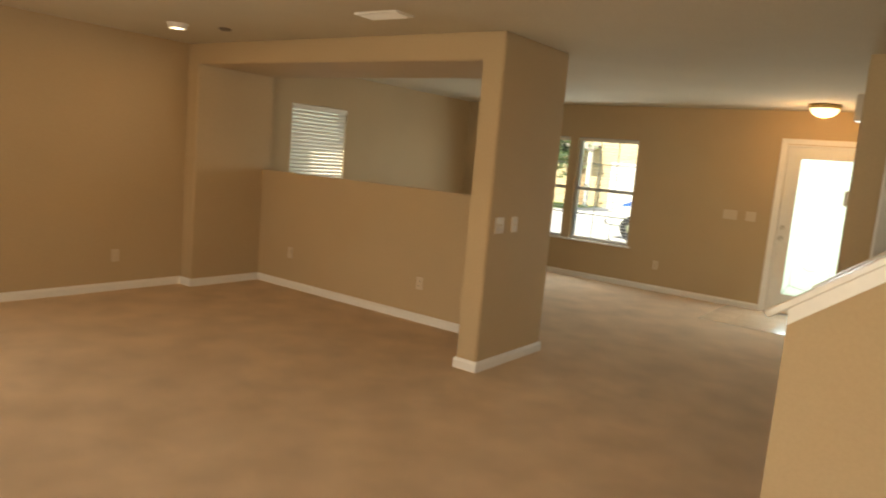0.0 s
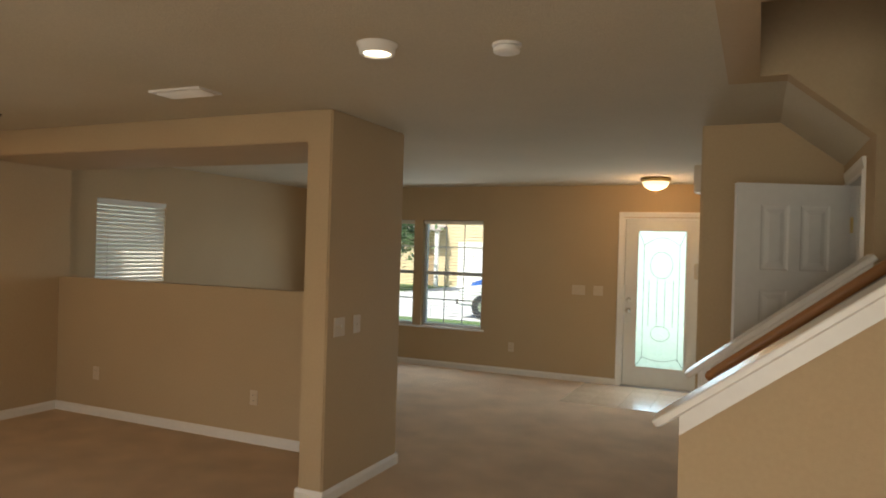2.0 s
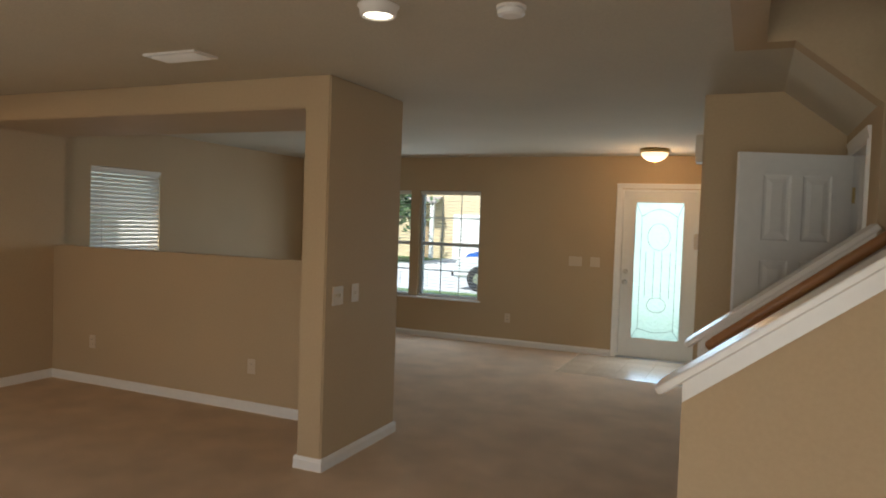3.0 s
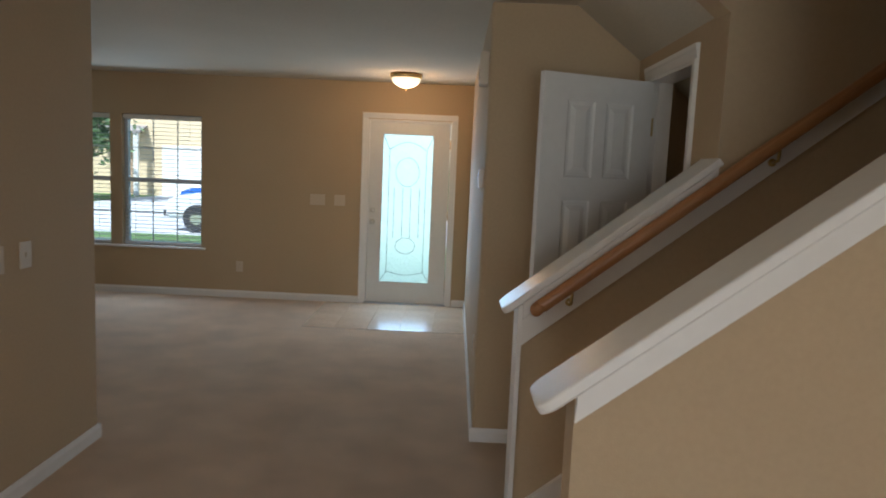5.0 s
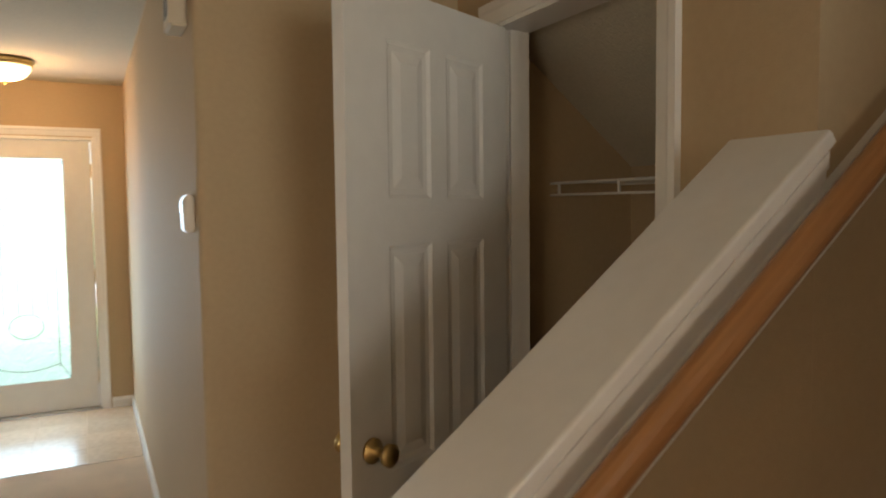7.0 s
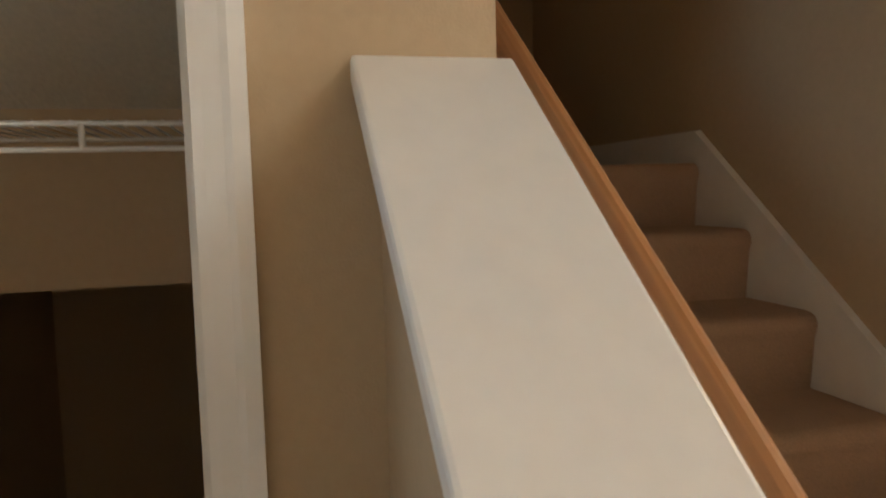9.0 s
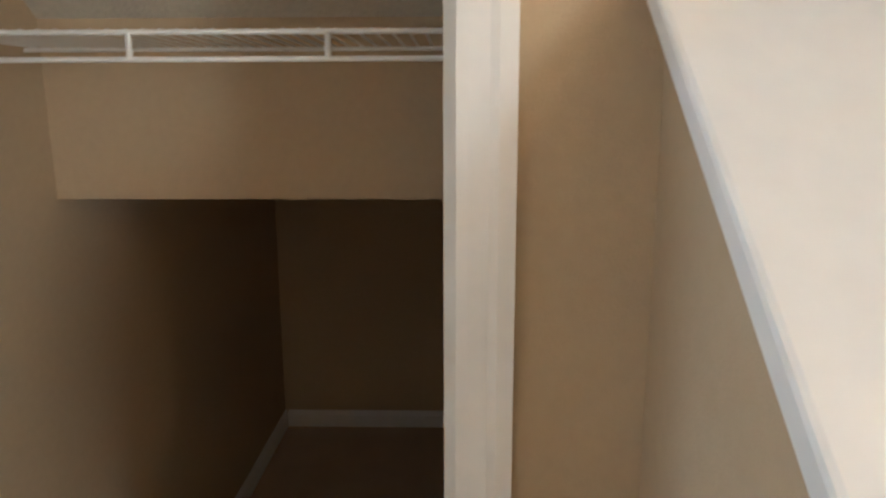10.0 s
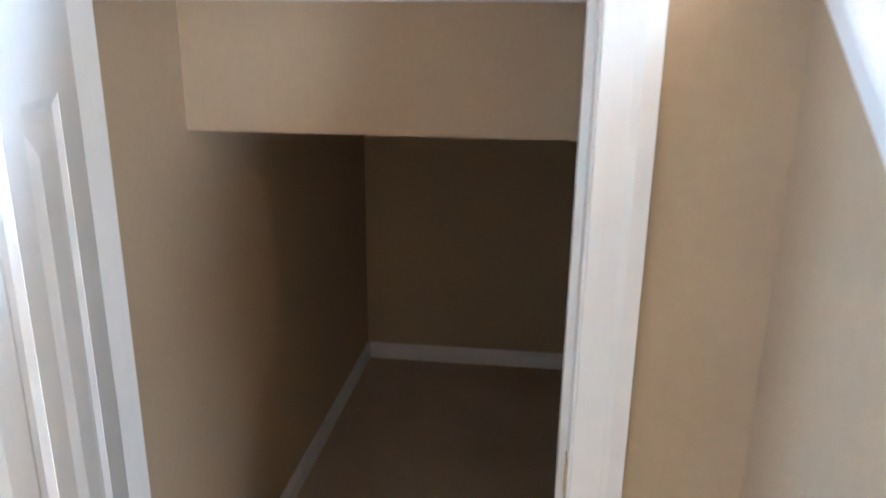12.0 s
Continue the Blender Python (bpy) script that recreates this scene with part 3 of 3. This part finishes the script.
for x in (2.345, 3.05, 3.95):
    z = rail_z(x)
    bm = bmesh.new()
    tube(bm, [(x, -0.094, z - 0.075), (x, -0.14, z - 0.07), (x, -0.146, z - 0.05), (x, -0.148, z - 0.024)], 0.006, 8)
    lathe(bm, [(0.015, -0.094), (0.015, -0.098), (0.008, -0.100)], (x, 0, z - 0.075), 14, "y")
    part("bracket", bm, BRASS, rail, "brass bracket", smooth=True)

# ---------- closet door ----------
closet_door = empty("door_2", "white panelled closet door standing open on brass hinges", "door", kind="structure")
casing(closet_door, 0.284, 0.943, 2.035, 0.062, 0.018, XD, -1, "x")
bm = bmesh.new()
box(bm, XD - 0.001, XD + 0.116, 0.276, 0.288, 0.0, 2.035)
box(bm, XD - 0.001, XD + 0.116, 0.935, 0.947, 0.0, 2.035)
box(bm, XD - 0.001, XD + 0.116, 0.288, 0.935, 2.023, 2.035)
box(bm, XD + 0.045, XD + 0.075, 0.288, 0.298, 0.0, 2.023)
box(bm, XD + 0.045, XD + 0.075, 0.925, 0.935, 0.0, 2.023)
part("door_frame", bm, TRIM, closet_door)
bm = bmesh.new()
box(bm, XD + 0.012, XD + 0.04, 0.2875, 0.2895, 0.90, 0.96)
part("strike_plate", bm, BRASS, closet_door, "brass strike plate")
OPEN = 65.0
W, T = 0.641, 0.035
bm = bmesh.new()


def slab(bm, holes):
    us = sorted({0, W, *[h[0] for h in holes], *[h[1] for h in holes]})
    for a, b in zip(us, us[1:]):
        hs = sorted([h for h in holes if h[0] <= a + 1e-6 and h[1] >= b - 1e-6], key=lambda h: h[2])
        lo = 0.012
        for h in hs:
            box(bm, a, b, 0, T, lo, h[2])
            lo = h[3]
        box(bm, a, b, 0, T, lo, 2.02)


panels = [(a, b, z0, z1) for a, b in ((0.115, 0.28), (0.345, 0.505)) for z0, z1 in ((0.2, 0.72), (0.88, 1.42), (1.53, 1.9))]
slab(bm, panels)
leaf = part("door_leaf", bm, DOORW, closet_door)
for a, b, z0, z1 in panels:
    bm = bmesh.new()
    sides = []
    for face, way in ((0.0, 1), (T, -1)):
        rings = []
        for inset, deep in ((0.0, 0.0005), (0.010, 0.0055), (0.024, 0.0065), (0.050, 0.001)):
            yy = face + way * deep
            rings.append([bm.verts.new(p) for p in ((a + inset, yy, z0 + inset), (b - inset, yy, z0 + inset), (b - inset, yy, z1 - inset), (a + inset, yy, z1 - inset))])
        for p, q in zip(rings, rings[1:]):
            for i in range(4):
                j = (i + 1) % 4
                bm.faces.new((p[i], p[j], q[j], q[i]))
        bm.faces.new(rings[-1])
        sides.append(rings[0])
    for i in range(4):
        j = (i + 1) % 4
        bm.faces.new((sides[0][i], sides[0][j], sides[1][j], sides[1][i]))
    part("door_panel", bm, DOORW, leaf)
bm = bmesh.new()
for sgn, y in ((-1, 0.0), (1, T)):
    lathe(bm, [(0.03, y), (0.03, y + sgn * 0.008), (0.012, y + sgn * 0.014), (0.011, y + sgn * 0.04), (0.026, y + sgn * 0.05), (0.027, y + sgn * 0.062), (0.015, y + sgn * 0.07)], (W - 0.065, 0, 0.95), 18, "y")
part("door_knob", bm, BRASS, leaf, "brass knob", smooth=True)
# leaf local x runs from the hinge; closed it points to -y
leaf.matrix_local = pose(XD - 0.004, 0.933, 0, 0, 0, -90 - OPEN)
for z in (0.22, 1.02, 1.80):
    bm = bmesh.new()
    lathe(bm, [(0.007, z - 0.045), (0.007, z + 0.045)], (XD - 0.012, 0.939, 0), 10)
    box(bm, XD - 0.006, XD + 0.03, 0.9335, 0.9355, z - 0.045, z + 0.045)
    part("hinge", bm, BRASS, closet_door, "brass hinge")

# closet wire shelf
shelf = empty("wire_shelf", "white wire shelf with a hanging lip across the closet", "shelf")
sx0, sx1, sz = 3.172, 3.472, 1.582
for x, z in ((sx0, sz), (sx0, sz - 0.038), (sx1, sz)):
    bm = bmesh.new()
    tube(bm, [(x, YI, z), (x, YC, z)], 0.004, 8)
    part("rod", bm, WIRE, shelf)
base = None
for k in range(40):
    y = YI + 0.015 + 0.0256 * k
    if base is None:
        bm = bmesh.new()
        tube(bm, [(sx0, y, sz + 0.004), (sx1, y, sz + 0.004)], 0.0018, 6)
        base = part("wire", bm, WIRE, shelf)
    else:
        o = new("wire", base.data)
        o.parent, o.location = shelf, (0, 0.0256 * k, 0)
for y in (0.18, 0.47, 0.76, 1.05):
    bm = bmesh.new()
    tube(bm, [(sx0, y, sz), (sx0, y, sz - 0.038)], 0.005, 8)
    part("lip_wire", bm, WIRE, shelf)

# ---------- fixtures ----------
hall = empty("ceiling_light", "flush ceiling light with a glowing glass bowl and brass rim", "ceiling light")
bm = bmesh.new()
lathe(bm, [(0.15, H), (0.16, H - 0.015), (0.155, H - 0.04), (0.14, H - 0.045), (0.14, H)], (1.37, 4.25, 0), 36)
part("rim", bm, BRASS, hall, "brass rim", smooth=True)
bm = bmesh.new()
lathe(bm, [(0.001, H - 0.135)] + [(0.142 * math.sin(a * math.pi / 20), H - 0.04 - 0.095 * math.cos(a * math.pi / 20)) for a in range(1, 11)], (1.37, 4.25, 0), 36)
part("bowl", bm, BOWL, hall, "lit frosted glass bowl", smooth=True)
bm = bmesh.new()
lathe(bm, [(0.012, H - 0.132), (0.012, H - 0.142), (0.004, H - 0.155)], (1.37, 4.25, 0), 12)
part("finial", bm, BRASS, hall, smooth=True)

can = empty("can_light", "white recessed can light with a lit lens", "ceiling light", "can lights")
bm = bmesh.new()
lathe(bm, [(0.086, H), (0.086, H - 0.006), (0.078, H - 0.012), (0.074, H - 0.040), (0.068, H - 0.045), (0.060, H - 0.043), (0.060, H)], (0, 0, 0), 36)
part("trim_ring", bm, TRIM, can, "white ring", smooth=True)
bm = bmesh.new()
lathe(bm, [(0.060, H - 0.036), (0.03, H - 0.040), (0.001, H - 0.041)], (0, 0, 0), 28)
part("lens", bm, LENS, can, "lit lens", smooth=True)
can.matrix_basis = pose(0.935, -1.09, 0)
# all but the first copy are unseen cans, added for more room light
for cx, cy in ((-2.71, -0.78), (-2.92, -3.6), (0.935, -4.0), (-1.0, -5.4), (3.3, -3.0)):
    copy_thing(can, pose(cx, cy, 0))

smoke = empty("smoke_detector", "round white smoke detector on the ceiling", "smoke detector")
bm = bmesh.new()
lathe(bm, [(0.06, H), (0.06, H - 0.010), (0.054, H - 0.012)], (1.446, -0.92, 0), 28)
part("mounting_plate", bm, TRIM, smoke, smooth=False)
bm = bmesh.new()
lathe(bm, [(0.046, H - 0.012), (0.046, H - 0.019), (0.056, H - 0.020), (0.054, H - 0.034), (0.04, H - 0.040), (0.001, H - 0.041)], (1.446, -0.92, 0), 28)
part("cover", bm, TRIM, smoke)

vent = empty("ceiling_vent", "white metal ceiling air vent with angled louvres", "vent")
bm = bmesh.new()
vx0, vx1, vy0, vy1 = -0.75, -0.38, -0.73, -0.55
for a0, a1, b0, b1 in ((vx0, vx1, vy0, vy0 + 0.025), (vx0, vx1, vy1 - 0.025, vy1), (vx0, vx0 + 0.025, vy0 + 0.025, vy1 - 0.025), (vx1 - 0.025, vx1, vy0 + 0.025, vy1 - 0.025)):
    box(bm, a0, a1, b0, b1, H - 0.012, H)
part("vent_frame", bm, TRIM, vent)
bm = bmesh.new()
box(bm, vx0 + 0.025, vx1 - 0.025, vy0 + 0.025, vy1 - 0.025, H - 0.003, H - 0.001)
part("backing", bm, SLOT, vent)
for k in range(6):
    y = vy0 + 0.035 + k * 0.022
    bm = bmesh.new()
    prism(bm, [(y, H - 0.006), (y + 0.002, H - 0.006), (y + 0.010, H - 0.020), (y + 0.008, H - 0.020)], vx0 + 0.026, vx1 - 0.026, "x")
    part("slat", bm, TRIM, vent)
sprinkler = empty("ceiling_sensor", "small dark ceiling disc on the living room ceiling", "sensor")
bm = bmesh.new()
lathe(bm, [(0.05, H), (0.05, H - 0.01), (0.035, H - 0.02), (0.001, H - 0.022)], (-2.43, -0.52, 0), 20)
part("disc", bm, mat("brown_grey_plastic", (0.16, 0.13, 0.10), 0.5, grain=0.03), sprinkler)


def plate(name, label, category, w, h, m, kind="toggle", gangs=1, group=""):
    """A wall plate in its own xz plane, facing -y."""
    e = empty(name, label, category, group)
    bm = bmesh.new()
    box(bm, -w / 2, w / 2, -0.006, 0.0, -h / 2, h / 2)
    bevel(bm, 0.002, 2)
    part("cover_plate", bm, PLATE, e)
    for g in range(gangs):
        gx = (g - (gangs - 1) / 2) * 0.046
        if kind == "toggle":
            bm = bmesh.new()
            prism(bm, [(-0.006, 0.012), (-0.006, -0.012), (-0.010, -0.010), (-0.013, 0.005), (-0.012, 0.010)], gx - 0.005, gx + 0.005, "x")
            part("toggle", bm, PLATE, e)
        elif kind == "outlet":
            for dz in (-0.02, 0.02):
                bm = bmesh.new()
                lathe(bm, [(0.016, -0.006), (0.016, -0.009), (0.012, -0.010)], (gx, 0, dz), 16, "y")
                part("socket", bm, PLATE, e)
                bm = bmesh.new()
                box(bm, gx - 0.007, gx - 0.005, -0.0108, -0.009, dz - 0.004, dz + 0.005)
                box(bm, gx + 0.005, gx + 0.007, -0.0108, -0.009, dz - 0.004, dz + 0.005)
                part("slot", bm, SLOT, e)
    e.matrix_basis = m
    return e


plate("light_switch", "white double light switch on the column", "switch", 0.125, 0.118, pose(0.0, 0.14, 1.083, 0, 0, 90), gangs=2)
plate("light_switch", "white light switch on the column", "switch", 0.085, 0.118, pose(0.0, 0.352, 1.086, 0, 0, 90))
plate("light_switch", "white light switch in the alcove", "switch", 0.08, 0.118, pose(2.478, YS, 1.145), gangs=1)
plate("light_switch", "white three-gang light switch beside the entry door", "switch", 0.165, 0.118, pose(0.381, YF, 1.139), gangs=3)
plate("light_switch", "white double light switch beside the entry door", "switch", 0.118, 0.118, pose(0.626, YF, 1.141), gangs=2)
plate("wall_outlet", "white outlet low on the front wall", "outlet", 0.075, 0.118, pose(-0.48, YF, 0.352), "outlet", group="outlets")
plate("wall_outlet", "white outlet low on the pony wall", "outlet", 0.075, 0.118, pose(-1.232, 0.85, 0.365), "outlet", group="outlets")
plate("wall_outlet", "white outlet low on the pony wall", "outlet", 0.075, 0.118, pose(-3.018, 0.85, 0.384), "outlet", group="outlets")
plate("wall_outlet", "white outlet low on the side wall", "outlet", 0.075, 0.118, pose(XL, -0.706, 0.34, 0, 0, 90), "outlet", group="outlets")
plate("wall_outlet", "white outlet low on the entry wall", "outlet", 0.075, 0.118, pose(XE, 1.46, 0.49, 0, 0, -90), "outlet", group="outlets")

thermo = empty("thermostat", "white wall thermostat with a small grey screen", "thermostat")
bm = bmesh.new()
box(bm, XE - 0.03, XE, 1.235, 1.335, 1.445, 1.55)
bevel(bm, 0.006, 2)
part("housing", bm, PLATE, thermo)
bm = bmesh.new()
box(bm, XE - 0.032, XE - 0.0295, 1.255, 1.315, 1.50, 1.535)
part("screen", bm, mat("grey_screen", (0.25, 0.28, 0.25), 0.2), thermo)
chime = empty("door_chime", "white door chime box high on the entry wall", "door chime")
bm = bmesh.new()
box(bm, XE - 0.05, XE, 1.26, 1.40, 2.02, 2.20)
bevel(bm, 0.006, 2)
part("housing", bm, PLATE, chime)
bm = bmesh.new()
for k in range(5):
    box(bm, XE - 0.0515, XE - 0.0495, 1.285, 1.375, 2.055 + k * 0.012, 2.060 + k * 0.012)
part("grille", bm, SLOT, chime)
stop = empty("door_stop", "small brass spring door stop on the baseboard", "door stop")
bm = bmesh.new()
lathe(bm, [(0.012, -0.014), (0.012, -0.018), (0.006, -0.02), (0.006, -0.07), (0.010, -0.071), (0.010, -0.082), (0.006, -0.085)], (2.275, YS, 0.05), 12, "y")
part("spring", bm, NICKEL, stop, smooth=True)

# ---------- outside ----------
bm = bmesh.new()
box(bm, -400, 400, YF + 0.16, 600, -0.6, -0.35)
box(bm, -400, 400, -600, -7.16, -0.6, -0.35)
setting("ground", bm, GRASS, "mown green lawn")
bm = bmesh.new()
box(bm, -80, 80, 14.0, 22.5, -0.40, -0.335)
setting("road", bm, CONC, "pale sunlit concrete street")
bm = bmesh.new()
box(bm, -12.0, -4.5, 22.5, 30.0, -0.40, -0.33)
setting("driveway", bm, CONC, "pale concrete driveway")
bm = bmesh.new()
box(bm, -0.2, 3.2, YF + 0.16, 6.3, -0.40, -0.10)
setting("pavement", bm, CONC, "pale concrete stoop outside the entry door")


def house(x0, x1, y0, y1, h, porch, garage, label):
    e = empty("house", label, "house", "houses across the street")
    bm = bmesh.new()
    box(bm, x0, x1, y0, y1, -0.4, h)
    part("wall", bm, EXT, e)
    bm = bmesh.new()
    xm = (x0 + x1) / 2
    prism(bm, [(x0 - 0.5, h), (x1 + 0.5, h), (xm, h + 2.4)], y0 - 0.5, y1 + 0.5, "y")
    part("roof", bm, ROOF, e)
    bm = bmesh.new()
    box(bm, garage, garage + 4.9, y0 - 0.06, y0, -0.35, 2.0)
    part("garage_door", bm, TRIM, e, "white garage door")
    for wx in (porch + 1.7, porch + 3.5, porch + 6.4):
        bm = bmesh.new()
        box(bm, wx, wx + 0.75, y0 - 0.05, y0, 3.3, 4.1)
        wn_ = part("window", bm, TRIM, e)
        bm = bmesh.new()
        box(bm, wx + 0.07, wx + 0.68, y0 - 0.06, y0 - 0.05, 3.37, 4.03)
        part("pane", bm, CARG, wn_)
    bm = bmesh.new()
    prism(bm, [(y0 - 0.9, 2.5), (y0, 2.8), (y0, 2.9), (y0 - 0.9, 2.6)], porch, porch + 2.2, "x")
    part("porch_roof", bm, ROOF, e)
    bm = bmesh.new()
    box(bm, porch + 1.9, porch + 2.1, y0 - 0.85, y0 - 0.7, -0.35, 2.55)
    part("post", bm, TRIM, e)
    bm = bmesh.new()
    box(bm, porch + 0.6, porch + 1.5, y0 - 0.05, y0, -0.35, 1.75)
    part("door", bm, HOUSE_DOOR, e)
    return e


house(-17.0, -5.0, 30, 40, 5.2, -14.8, -11.9, "two-storey yellow house with a white garage door")
house(-32.0, -20.0, 31, 41, 5.2, -30.0, -26.5, "two-storey yellow house behind a tree")


def car(m, body, label):
    e = empty("car", label, "car", "parked cars")
    bm = bmesh.new()
    prof = [(-2.2, 0.35), (2.2, 0.35), (2.25, 0.75), (2.15, 1.0), (-0.9, 1.0), (-1.9, 0.92), (-2.2, 0.78)]
    prism(bm, prof, -0.88, 0.88, "y")
    bevel(bm, 0.06, 2)
    part("body", bm, body, e, smooth=False)
    bm = bmesh.new()
    prism(bm, [(-1.0, 1.0), (2.1, 1.0), (1.9, 1.62), (-0.2, 1.62)], -0.76, 0.76, "y")
    bevel(bm, 0.05, 2)
    part("cabin", bm, CARG, e, "windows with the sky's reflection painted in as blue")
    bm = bmesh.new()
    box(bm, -0.25, 1.9, -0.74, 0.74, 1.6, 1.66)
    bevel(bm, 0.02)
    part("roof", bm, body, e)
    for x in (-1.4, 1.4):
        for y in (-0.86, 0.86):
            bm = bmesh.new()
            lathe(bm, [(0.33, y - 0.1), (0.35, y - 0.07), (0.35, y + 0.07), (0.33, y + 0.1)], (x, 0, 0.35), 24, "y")
            wheel = part("wheel", bm, RUB, e)
            bm = bmesh.new()
            lathe(bm, [(0.15, y - 0.108), (0.15, y + 0.108)], (x, 0, 0.35), 20, "y")
            part("rim", bm, NICKEL, wheel)
    bm = bmesh.new()
    box(bm, -2.28, -2.1, -0.8, 0.8, 0.38, 0.52)
    part("bumper", bm, RUB, e)
    e.matrix_basis = m
    return e


car(pose(-3.1, 15.4, -0.335), CARW, "white car parked along the street")
car(pose(-4.3, 19.2, -0.335), CARB, "blue car parked behind the white one")


def tree(x, y, h, seed, label):
    rng = random.Random(seed)
    e = empty("tree", label, "tree")
    bm = bmesh.new()
    pts = [(x + 0.1 * math.sin(k), y, -0.4 + h * 0.6 * k / 6) for k in range(7)]
    tube(bm, pts, [0.22 - 0.022 * k for k in range(7)], 10)
    limbs = []
    for k in range(9):
        a = k * 2.4
        z0 = h * (0.22 + 0.04 * k)
        end = (x + math.cos(a) * h * 0.24, y + math.sin(a) * h * 0.24, z0 + h * 0.18)
        tube(bm, [(x, y, z0), ((x + end[0]) / 2, (y + end[1]) / 2, z0 + h * 0.06), end], [0.07, 0.05, 0.02], 6)
        limbs.append(end)
    part("trunk", bm, BARK, e)
    verts, faces = [], []
    for k in range(5200):
        c = limbs[rng.randrange(9)] if rng.random() < 0.75 else (x, y, h * rng.uniform(0.5, 0.85))
        s = h * 0.11
        p = Vector((rng.gauss(c[0], s), rng.gauss(c[1], s), rng.gauss(c[2], s * 0.8)))
        d = Vector((rng.uniform(-1, 1), rng.uniform(-1, 1), rng.uniform(-0.6, 0.6))).normalized() * 0.17
        u = d.cross(Vector((rng.uniform(-1, 1), rng.uniform(-1, 1), 1))).normalized() * 0.09
        i = len(verts)
        verts += [p - d, p + u, p + d, p - u]
        faces.append((i, i + 1, i + 2, i + 3))
    me = bpy.data.meshes.new("crown")
    me.from_pydata([tuple(q) for q in verts], [], faces)
    me.materials.append(LEAF)
    o = new("crown", me)
    o.parent = e
    return e


tree(-13.7, 24.5, 5.4, 3, "leafy green tree on the lawn across the street")

# ---------- entry tiles ----------
entry = empty("entry_floor", "glossy beige vinyl tile at the entry door", "floor", kind="structure")
bm = bmesh.new()
box(bm, 0.5, XE + 0.0, 3.75, YF, -0.2, -0.004)
part("tile_bed", bm, CARPET, entry)
tile_me = None
for i in range(5):
    for j in range(4):
        tx, ty = 0.5 + i * 0.308, 3.75 + j * 0.3125
        if tile_me is None:
            bm = bmesh.new()
            box(bm, 0.001, 0.307, 0.001, 0.3115, -0.004, 0.002)
            o = part("tile", bm, TILE, entry)
            tile_me = o.data
        else:
            o = new("tile", tile_me)
            o.parent = entry
        o.location = (tx, ty, 0)
